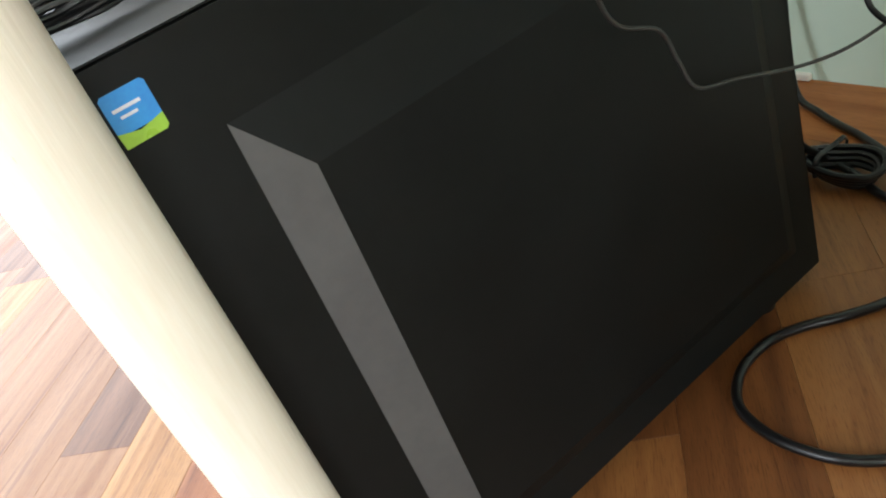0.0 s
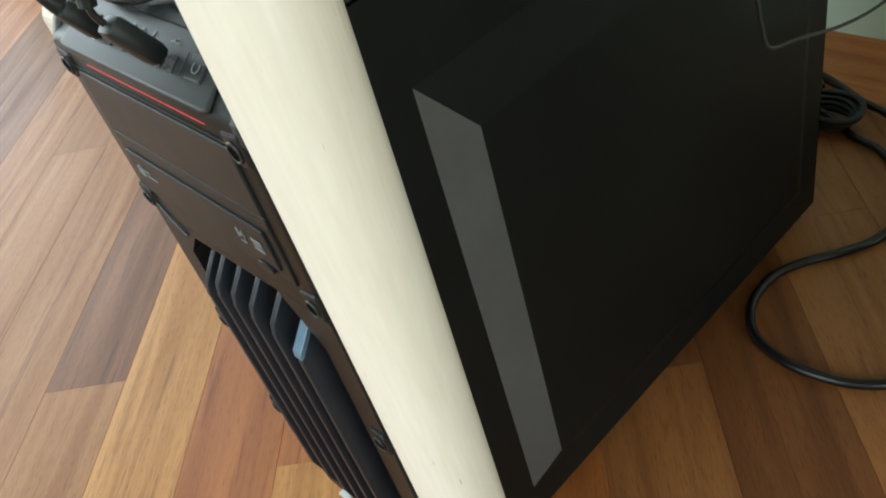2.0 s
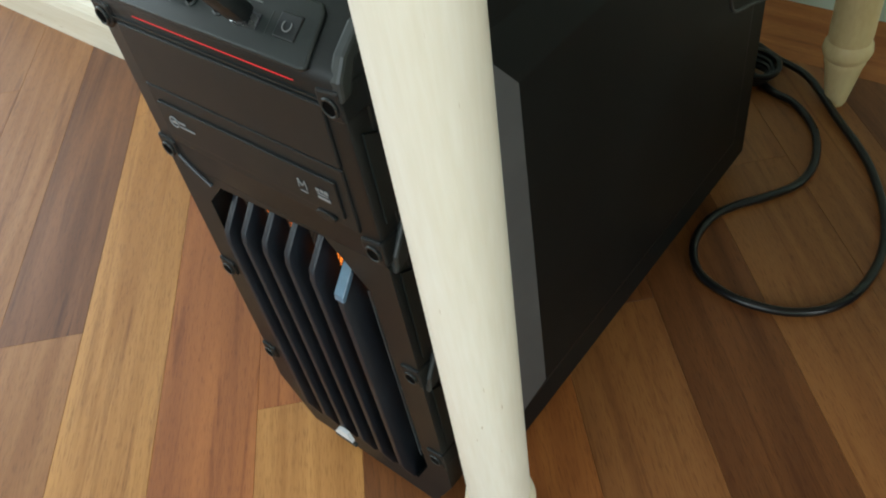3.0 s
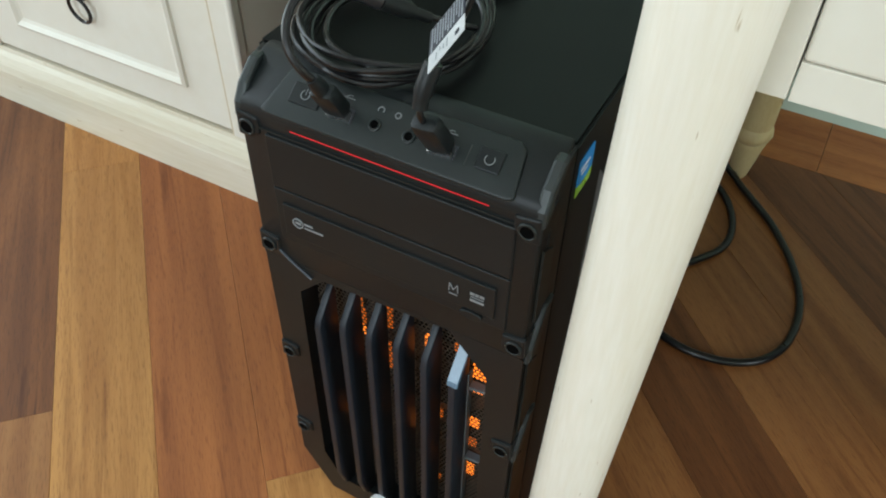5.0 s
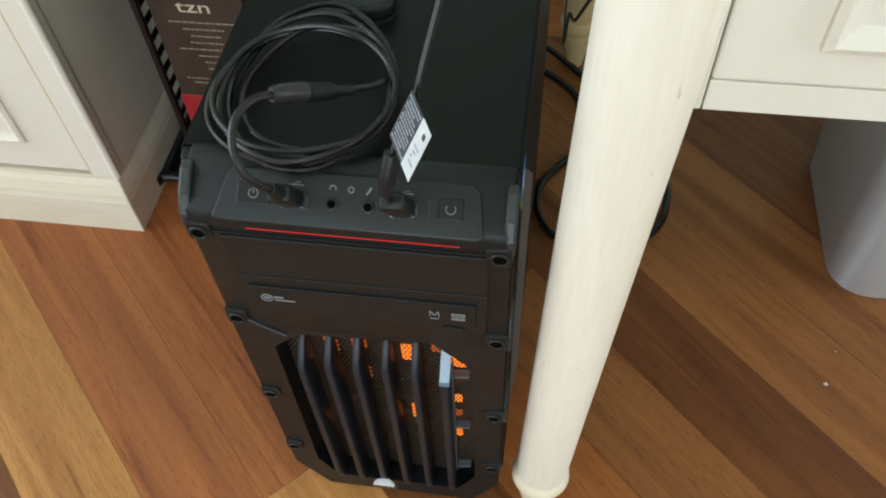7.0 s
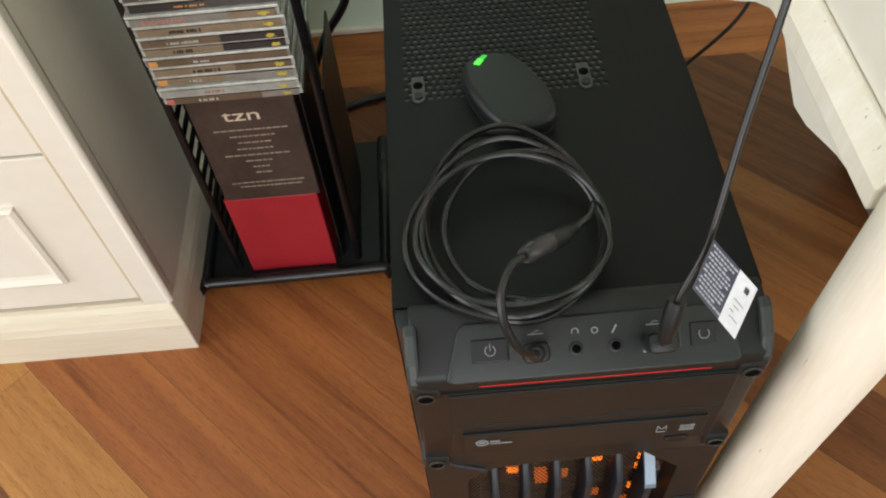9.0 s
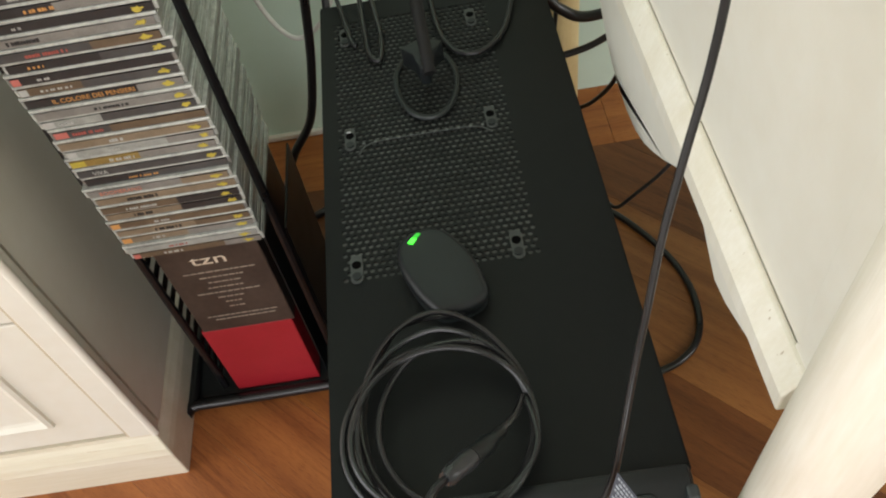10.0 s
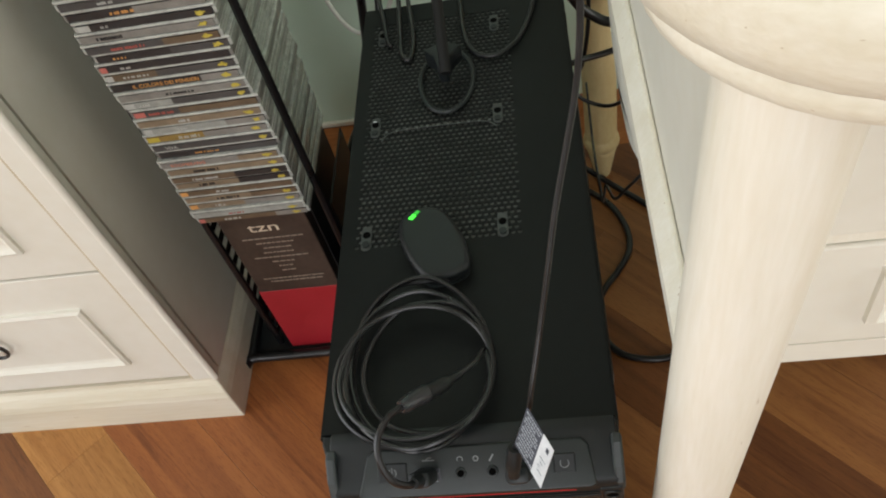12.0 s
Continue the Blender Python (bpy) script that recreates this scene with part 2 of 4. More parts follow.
def tube(points, r, seg=8, steps=8, closed=False, flat=1.0):
    """A round cord along a smooth run; flat squeezes its second width."""
    pts = spline(points, steps, closed)
    bm, rings, side = bmesh.new(), [], None
    n = len(pts)
    for i, q in enumerate(pts):
        d = (pts[(i + 1) % n] - pts[i - 1]) if closed else pts[min(i + 1, n - 1)] - pts[max(i - 1, 0)]
        d.normalize()
        side = d.orthogonal() if side is None else side - d * side.dot(d)
        side.normalize()
        up = d.cross(side)
        rr = r[i * (len(r) - 1) // max(1, n - 1)] if isinstance(r, (list, tuple)) else r
        rings.append([bm.verts.new(q + side * (rr * math.cos(a)) + up * (rr * flat * math.sin(a))) for a in (2 * math.pi * j / seg for j in range(seg))])
    for i in range(n if closed else n - 1):
        a, b = rings[i], rings[(i + 1) % n]
        for j in range(seg):
            bm.faces.new((a[j], a[(j + 1) % seg], b[(j + 1) % seg], b[j]))
    if not closed:
        bm.faces.new(rings[0][::-1])
        bm.faces.new(rings[-1])
    return bm


def disc(c, axis, r, depth, seg=20):
    """A short cylinder centred at c along an axis."""
    bm = bmesh.new()
    turn = {"x": pose(0, 0, 0, 0, 90, 0), "y": pose(0, 0, 0, 90, 0, 0), "z": Matrix()}[axis]
    bmesh.ops.create_cone(bm, cap_ends=True, segments=seg, radius1=r, radius2=r, depth=depth, matrix=Matrix.Translation(c) @ turn)
    return bm


def setting(name, bm, mat, label, category):
    return tagged(part(name, bm, mat), label, category, kind="structure")


# ---- the room ----
X0, Y0, X1, Y1, HIGH = ROOM
T = 0.12


def wall_with_hole(along, at, out, lo, hi, h0, h1, s0, s1):
    """A wall across x or y at a place, with an opening from s0 to s1 and h0 to h1."""
    bm = bmesh.new()
    for a, b, c, d in ((lo, s0, 0, HIGH), (s1, hi, 0, HIGH), (s0, s1, 0, h0), (s0, s1, h1, HIGH)):
        if b - a > 0.001 and d - c > 0.001:
            if along == "y":
                box(min(at, at + out), a, c, max(at, at + out), b, d, into=bm)
            else:
                box(a, min(at, at + out), c, b, max(at, at + out), d, into=bm)
    return bm


setting("subfloor", box(X0 - T, Y0 - T, -0.08, X1 + T, Y1 + T, -0.014), DARK, "dark screed under the wooden floor", "floor")
setting("ceiling", box(X0 - T, Y0 - T, HIGH, X1 + T, Y1 + T, HIGH + 0.1), CEILING, "white painted plaster ceiling", "ceiling")
setting("wall_north", box(X0 - T, Y1, -0.014, X1 + T, Y1 + T, HIGH), WALL, "pale green painted wall behind the desk", "wall")
setting("wall_east", wall_with_hole("y", X1, T, Y0 - T, Y1, 0.40, 2.27, -0.97, 0.37), WALL, "pale green painted side wall with an opening added for the fill light", "wall")
setting("wall_west", wall_with_hole("y", X0, -T, Y0 - T, Y1, 0.15, 2.25, -1.65, 0.55), PLAINWALL, "pale wall with a wide window opening", "wall")
setting("wall_south", wall_with_hole("x", Y0, -T, X0, X1, 0.4, 2.3, -1.07, 0.83), PLAINWALL, "pale wall with a window opening", "wall")

# ---- desk with turned legs ----
LX, LY = 0.2326, 0.0134
desk = thing("writing_desk", (LX, LY, 0), "cream painted wooden writing desk with turned legs", "desk")


def leaning(bm, a, b):
    """Leans a turned piece by a metres of x and b metres of y for each metre of height."""
    bmesh.ops.transform(bm, matrix=Matrix(((1, 0, a, 0), (0, 1, b, 0), (0, 0, 1, 0), (0, 0, 0, 1))), verts=bm.verts)
    return bm


def turned_leg(x, y, a=0.0, b=0.0, mat=None):
    leg = part("leg", leaning(lathe([(0.0212, 0.082), (0.0216, 0.086), (0.0217, 0.09), (0.0222, 0.2), (0.0234, 0.4), (0.0245, 0.58), (0.0250, 0.70), (0.0250, 0.745)], x, y), a, b), mat or CREAM, desk, "round tapered cream leg with scuffs" if mat is None else "round tapered leg, warm light painted yellow", True)
    part("foot", leaning(lathe([(0.009, 0.0), (0.011, 0.004), (0.0160, 0.032), (0.0190, 0.050), (0.0208, 0.056), (0.0196, 0.060), (0.0232, 0.064), (0.0250, 0.070), (0.0240, 0.077), (0.0212, 0.082)], x, y), a, b), mat or FOOTPAINT, leg, "turned foot", True)
    return leg


BY, RX = 0.637, 1.34
turned_leg(LX, LY, 0.0301, -0.0104)
for lx, ly in ((0.2440, BY - 0.012), (RX, LY), (RX, BY)):
    turned_leg(lx, ly, mat=REARLIT if ly > 0.3 else None)


def slab(x0, y0, x1, y1, z0, z1, rad, bev):
    pts = []
    for cx, cy, a in ((x1 - rad, y1 - rad, 0), (x0 + rad, y1 - rad, 90), (x0 + rad, y0 + rad, 180), (x1 - rad, y0 + rad, 270)):
        pts += [(cx + rad * math.cos(radians(a + i * 9)), cy + rad * math.sin(radians(a + i * 9))) for i in range(11)]
    return prism(pts, "z", z0, z1, bev, 3)


part("tabletop", slab(0.1995, -0.052, RX + 0.046, BY + 0.05, 0.757, 0.799, 0.086, 0.015), CREAMX, desk, "thick cream top with rounded corners", True)
part("moulding", slab(0.2095, -0.040, RX + 0.036, BY + 0.04, 0.742, 0.758, 0.076, 0.007), CREAMX, desk, "", True)
# side of the pedestal: plain panel, straight moulding and scalloped skirt
SX = 0.238
part("side_panel", box(SX + 0.008, 0.040, 0.50, SX + 0.024, 0.625, 0.7445), WHITE, desk, "white side panel")
part("side_moulding", prism([(SX - 0.004, 0.488), (SX + 0.0077, 0.488), (SX + 0.0077, 0.516), (SX + 0.004, 0.516), (SX - 0.004, 0.502)], "y", 0.034, 0.625, 0.0015), CREAM, desk, "straight cream moulding")
low = [(0.036, 0.489), (0.076, 0.480), (0.11, 0.466), (0.128, 0.463), (0.145, 0.472), (0.160, 0.481), (0.175, 0.485), (0.190, 0.481), (0.21, 0.470), (0.230, 0.455), (0.255, 0.438), (0.274, 0.427), (0.295, 0.419), (0.32, 0.415), (0.36, 0.417)]
low = low + [(0.661 - y, z) for y, z in low[::-1]][1:]
part("skirt", prism(low + [(low[-1][0], 0.50), (low[0][0], 0.50)], "x", SX, SX + 0.012), WHITE, desk, "scalloped white skirt board")
part("bottom_rail", box(0.244, 0.034, 0.490, 0.2822, 0.052, 0.7445, 0.0006), WHITE, desk)
part("front_rail", box(0.2830, 0.034, 0.490, 0.64, 0.052, 0.5080, 0.0003), WHITE, desk)
part("divider_rail", box(0.2830, 0.036, 0.5945, 0.64, 0.052, 0.6020, 0.0004), CREAM, desk)


def panel_drawer(x0, x1, z0, z1, y, inset, owner, mat, edge):
    """A drawer front: a frame round a sunk panel with a bevelled slope."""
    d = part("drawer", box(x0, y, z0, x1, y + 0.018, z1, 0.0015), mat, owner)
    a0, a1, c0, c1 = x0 + inset[0], x1 - inset[0], z0 + inset[1], z1 - inset[2]
    bm = bmesh.new()
    o = [(a0, y - 0.004, c0), (a1, y - 0.004, c0), (a1, y - 0.004, c1), (a0, y - 0.004, c1)]
    i1 = [(a0 + 0.004, y - 0.006, c0 + 0.004), (a1 - 0.004, y - 0.006, c0 + 0.004), (a1 - 0.004, y - 0.006, c1 - 0.004), (a0 + 0.004, y - 0.006, c1 - 0.004)]
    i2 = [(a0 + 0.009, y - 0.002, c0 + 0.009), (a1 - 0.009, y - 0.002, c0 + 0.009), (a1 - 0.009, y - 0.002, c1 - 0.009), (a0 + 0.009, y - 0.002, c1 - 0.009)]
    i3 = [(a0 + 0.013, y - 0.0005, c0 + 0.013), (a1 - 0.013, y - 0.0005, c0 + 0.013), (a1 - 0.013, y - 0.0005, c1 - 0.013), (a0 + 0.013, y - 0.0005, c1 - 0.013)]
    back = [(px, y + 0.002, pz) for px, _, pz in o]
    rings = [[bm.verts.new(p) for p in ring] for ring in (back, o, i1, i2, i3)]
    for ra, rb in zip(rings, rings[1:]):
        for j in range(4):
            bm.faces.new((ra[j], ra[(j + 1) % 4], rb[(j + 1) % 4], rb[j]))
    bm.faces.new(rings[-1])
    part("panel_moulding", bm, edge, d)
    return d


panel_drawer(0.2832, 0.636, 0.5085, 0.5938, 0.0340, (0.040, 0.022, 0.018), desk, WHITE, WHITE)
panel_drawer(0.2832, 0.636, 0.6025, 0.742, 0.0340, (0.040, 0.022, 0.022), desk, WHITE, WHITE)
part("carcass", box(0.262, 0.053, 0.494, 0.64, 0.61, 0.7445), CREAM, desk)
part("apron", box(0.64, 0.036, 0.64, 1.31, 0.054, 0.7445), CREAMX, desk)

# ---- cabinet with drawers ----
CX, CY = -0.250, 0.290
cab = thing("drawer_cabinet", (-0.7, 0.54, 0), "cream white wooden cabinet with panelled drawers and a plinth", "cabinet")
part("body", box(-1.20, CY + 0.0165, 0.080, CX - 0.006, 0.785, 0.86), WHITE, cab)
bm = bmesh.new()
layers = [[bm.verts.new(q) for q in ((-1.21 + n, CY - 0.011 + n, z), (CX - n * 0.75, CY - 0.011 + n, z), (CX - n * 0.75, 0.785, z), (-1.21 + n, 0.785, z))]
          for z, n in ((0.0, 0.0), (0.050, 0.0), (0.053, 0.0008), (0.060, 0.002), (0.072, 0.007), (0.078, 0.011), (0.084, 0.012))]
for a, b in zip(layers, layers[1:]):
    for i in range(4):
        bm.faces.new((a[i], a[(i + 1) % 4], b[(i + 1) % 4], b[i]))
bm.faces.new(layers[0][::-1]), bm.faces.new(layers[-1])
bmesh.ops.bevel(bm, geom=[e for e in bm.edges if e.verts[0].co.z != e.verts[1].co.z], offset=0.0012, segments=1, affect="EDGES")
part("plinth", bm, CREAMX, cab, "stepped cream plinth")
part("corner_stile", box(CX - 0.034, CY - 0.002, 0.0845, CX - 0.004, CY + 0.012, 0.86, 0.002), WHITE, cab, "yellowed corner stile")
part("corner_bead", lathe([(0.0042, 0.0845), (0.0042, 0.4), (0.0042, 0.859)], CX - 0.0066, CY + 0.0004, 16), WHITE, cab, "", True)
# Tan strip paints the soft shadow of the groove beside the stile.
part("groove_strip", box(CX - 0.0365, CY - 0.0005, 0.0845, CX - 0.0342, CY + 0.010, 0.86), EDGE, cab, "tan strip, groove shade painted")
part("cabinet_top", box(-1.22, CY - 0.02, 0.86, CX + 0.012, 0.79, 0.885, 0.004), CREAMX, cab)
for z0, z1 in ((0.090, 0.309), (0.3125, 0.530), (0.5335, 0.75)):
    for x0, x1 in ((-0.672, CX - 0.036), (-1.18, -0.702)):
        d = panel_drawer(x0, x1, z0, z1, CY + 0.001, (0.056, 0.0425, 0.058), cab, WHITE, WHITE)
        cx, cz = (x0 + x1) / 2, (z0 + z1) / 2
        plate = part("handle_plate", disc((cx, CY - 0.002, cz + 0.012), "y", 0.008, 0.006), RUBBER, d, "dark iron rosette")
        ring = [(cx + 0.015 * math.sin(a), CY - 0.008 - 0.002 * math.cos(a), cz - 0.004 + 0.017 * math.cos(a)) for a in (2 * math.pi * i / 14 for i in range(14))]
        part("ring_handle", tube(ring, 0.0022, 8, 3, True), RUBBER, d, "dark iron ring handle", True)
part("stile", box(-0.701, CY - 0.002, 0.0845, -0.673, CY + 0.012, 0.86, 0.002), WHITE, cab)

# ---- computer tower ----
PX0, PX1, PY1, PZ = 0.010, 0.201, 0.482, 0.435
pc = thing("computer_tower", (0.105, 0.24, 0), "black steel computer tower with slatted front and red light bar", "computer")


def perforated(x0, x1, y0, y1, z, pitch, r, depth=0.0009):
    """A sheet with rows of round holes."""
    bm = bmesh.new()
    row, y = 0, y0
    h = pitch / 2
    while y + pitch <= y1 + 1e-6:
        x = x0 + h * (row % 2)
        if row % 2:
            bm.faces.new([bm.verts.new(q) for q in ((x0, y, z), (x, y, z), (x, y + pitch, z), (x0, y + pitch, z))])
        while x + pitch <= x1 + 1e-6:
            c = Vector((x + h, y + h, z))
            outer = [(h, 0), (h, h), (0, h), (-h, h), (-h, 0), (-h, -h), (0, -h), (h, -h)]
            o = [bm.verts.new(c + Vector((a, b, 0))) for a, b in outer]
            i = [bm.verts.new(c + Vector((r * math.cos(radians(45 * k)), r * math.sin(radians(45 * k)), 0))) for k in range(8)]
            d = [bm.verts.new(v.co - Vector((0, 0, depth))) for v in i]
            for k in range(8):
                bm.faces.new((o[k], o[(k + 1) % 8], i[(k + 1) % 8], i[k]))
                bm.faces.new((i[k], i[(k + 1) % 8], d[(k + 1) % 8], d[k]))
            x += pitch
        if x1 - x > 1e-5:
            bm.faces.new([bm.verts.new(q) for q in ((x, y, z), (x1, y, z), (x1, y + pitch, z), (x, y + pitch, z))])
        y += pitch
        row += 1
    return bm


def ring_plate(outer, inner, y0, y1):
    """A plate across y with an opening; both outlines have the same number of corners."""
    bm = bmesh.new()
    n = len(outer)
    f = [[bm.verts.new((x, y, z)) for x, z in ol] for ol in (outer, inner) for y in (y0, y1)]
    of, ob_, nf, nb = f
    for i in range(n):
        j = (i + 1) % n
        bm.faces.new((of[i], of[j], nf[j], nf[i]))
        bm.faces.new((ob_[j], ob_[i], nb[i], nb[j]))
        bm.faces.new((of[j], of[i], ob_[i], ob_[j]))
        bm.faces.new((nf[i], nf[j], nb[j], nb[i]))
    return bm


# steel shell: floor, back, left side, top with fan mesh, right side with a pressed bulge
MX0, MX1, MY0, MY1 = 0.020, 0.150, 0.186, 0.4564
top = part("top_panel", prism([(PX0, 0.036), (MX0, 0.036), (MX0, PY1), (PX0, PY1)], "z", PZ - 0.001, PZ), CASE, pc)
bm = box(MX1, 0.036, PZ - 0.001, PX1 - 0.002, PY1, PZ)
box(MX0, 0.036, PZ - 0.001, MX1, MY0, PZ, into=bm)
box(MX0, MY1, PZ - 0.001, MX1, PY1, PZ, into=bm)
part("top_panel", bm, CASE, pc)
part("fan_mesh", perforated(MX0, MX1, MY0, MY1, PZ, 0.0050, 0.0018), CASE, pc, "perforated ventilation mesh")
# Lighter greys than the steel, for slots, rib and dimples.
WASHER = material("washer_grey", (0.042, 0.047, 0.045), 0.42)
COLLARGREY = material("light_grey", (0.10, 0.11, 0.105), 0.42)
# Added plate; its lighter grey shows as dots through the holes.
FILTER = material("mottled_grey_plate", (0.11, 0.118, 0.112), 0.7, second=(0.022, 0.024, 0.022), scale=70)
part("filter_plate", box(MX0 + 0.001, MY0, PZ - 0.006, MX1 - 0.001, MY1, PZ - 0.0010), FILTER, pc, "mottled grey plate added under the mesh")
part("mesh_rib", tube([(0.036, 0.299, PZ + 0.0004), (0.046, 0.309, PZ + 0.0006), (0.085, 0.310, PZ + 0.0006), (0.122, 0.309, PZ + 0.0006), (0.134, 0.301, PZ + 0.0004)], 0.0012, 6, 4, flat=0.6), WASHER, top, "lighter grey pressed rib", True)
for i in range(11):
    part("mesh_dimple", disc((0.040 + 0.0088 * i, 0.309 + 0.0012 * math.sin(math.pi * i / 10), PZ + 0.0012), "z", 0.0012, 0.0008, 10), COLLARGREY, top, "light grey dimple")
for x in (0.030, 0.135):
    for y in (0.200, 0.320, 0.440):
        s = part("screw_slot", prism([(x + 0.0042 * math.cos(a) , y - 0.006 + (0.0095 if math.sin(a) > 0 else -0.0055) + 0.0042 * math.sin(a)) for a in (2 * math.pi * i / 20 for i in range(20))], "z", PZ, PZ + 0.0012, 0.0004), WASHER, top, "grey washer")
        # Flat black disc painted in for the shade of an open hole.
        part("screw_hole_shade", disc((x, y - 0.001, PZ + 0.0014), "z", 0.0031, 0.0006, 14), DARK, s, "black disc, shade of a hole painted")
        part("screw_head", disc((x, y - 0.0105, PZ + 0.0016), "z", 0.0030, 0.0014, 14), PLASTIC, s)
        # Metal sliver added only to give this slot its white glint.
        if (x, y) == (0.030, 0.320):
            part("screw_glint", box(x - 0.0022, y + 0.0018, PZ + 0.0012, x + 0.0010, y + 0.0030, PZ + 0.0024, 0.0004), METAL, s, "metal sliver added as a glint")
bm = bmesh.new()
lv = [[bm.verts.new((x, y, z)) for y, z in o] for x, o in ((PX0 + 0.001, ((0.034, 0.021), (0.034, PZ - 0.002), (PY1, PZ - 0.002), (PY1, 0.021))), (PX0 - 0.001, ((0.034, 0.021), (0.034, PZ - 0.002), (PY1, PZ - 0.002), (PY1, 0.021))),
      (PX0 - 0.001, ((0.060, 0.040), (0.060, 0.405), (0.462, 0.405), (0.462, 0.040))), (PX0 - 0.004, ((0.080, 0.060), (0.080, 0.375), (0.445, 0.375), (0.445, 0.060))))]
for a, b in zip(lv, lv[1:]):
    for i in range(4):
        bm.faces.new((a[i], a[(i + 1) % 4], b[(i + 1) % 4], b[i]))
bm.faces.new(lv[-1])
part("left_panel", bm, CASE, pc)
part("back_panel", box(PX0, PY1 - 0.001, 0.020, PX1, PY1, PZ - 0.001), CASE, pc)
part("bottom_panel", box(PX0, 0.034, 0.020, PX1, PY1, 0.021), CASE, pc)
for x in (PX0 + 0.025, PX1 - 0.025):
    for y in (0.07, 0.43):
        part("rubber_foot", lathe([(0.013, 0.0), (0.014, 0.004), (0.012, 0.0198)], x, y, 20), RUBBER, pc, "", True)
# right side: flat sheet, then a sloped rim up to a raised field
bm = bmesh.new()
ya, yb, za, zb = 0.034, PY1, 0.021, PZ - 0.002
rim = [(0.084, 0.050), (0.084, 0.384), (0.455, 0.384), (0.455, 0.050)]
fld = [(0.113, 0.066), (0.113, 0.346), (0.440, 0.346), (0.440, 0.064)]
out = [(ya, za), (ya, zb), (yb, zb), (yb, za)]
X_FLAT, X_FIELD = PX1, PX1 + 0.0050
V = [[bm.verts.new((x, y, z)) for y, z in o] for x, o in ((X_FLAT - 0.006, out), (X_FLAT, out), (X_FLAT, rim), (X_FIELD, fld))]
for n, (a, b) in enumerate(zip(V, V[1:])):
    for i in range(4):
        if (n, i) != (2, 0):
            bm.faces.new((a[i], a[(i + 1) % 4], b[(i + 1) % 4], b[i]))
bm.faces.new(V[-1])
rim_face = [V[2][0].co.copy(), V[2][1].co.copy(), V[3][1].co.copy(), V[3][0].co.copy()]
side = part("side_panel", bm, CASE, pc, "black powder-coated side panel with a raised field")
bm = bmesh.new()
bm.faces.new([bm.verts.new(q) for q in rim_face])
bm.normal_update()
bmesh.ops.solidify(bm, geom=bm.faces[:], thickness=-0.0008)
# Paler than the panel: light on the sloped rim is painted in.
RIMLIT = material("lit_rim_grey", (0.080, 0.082, 0.083), 0.40, second=(0.064, 0.066, 0.068), scale=14, bump=0.1, bump_scale=900)
part("rim_strip", bm, RIMLIT, side, "paler strip, light painted on the sloped rim")
part("cord_slot_shade", prism([(0.452, 0.41), (0.470, 0.41), (0.470, 0.36), (0.462, 0.355), (0.452, 0.36)], "x", PX1 + 0.0002, PX1 + 0.0014), DARK, side)

# front bezel
# Paler copy of the bezel plastic; light on fins and ribs painted in.
HORN = material("lit_grey_plastic", (0.030, 0.036, 0.036), 0.42, second=(0.022, 0.027, 0.027), scale=30, spec=0.45)
BX0, BX1 = 0.0165, 0.1990
prof = [(0.036, 0.300), (0.0, 0.300), (0.0, 0.409), (-0.0005, 0.414), (0.0010, 0.4195), (0.0265, 0.4370), (0.036, 0.4380)]
bezel = part("front_bezel", prism(prof, "x", BX0, BX1, 0.0025), PLASTIC, pc, "black plastic front with angular edges", True)
outer = [(0.060, 0.301), (0.150, 0.301), (BX1, 0.301), (BX1, 0.062), (0.176, 0.016), (0.042, 0.016), (BX0, 0.062), (BX0, 0.301)]
inner = [(0.060, 0.2935), (0.151, 0.2995), (0.1775, 0.269), (0.1785, 0.072), (0.163, 0.040), (0.053, 0.040), (0.0385, 0.072), (0.0400, 0.273)]
part("grille_frame", ring_plate(outer, inner, 0.0005, 0.036), PLASTIC, bezel)
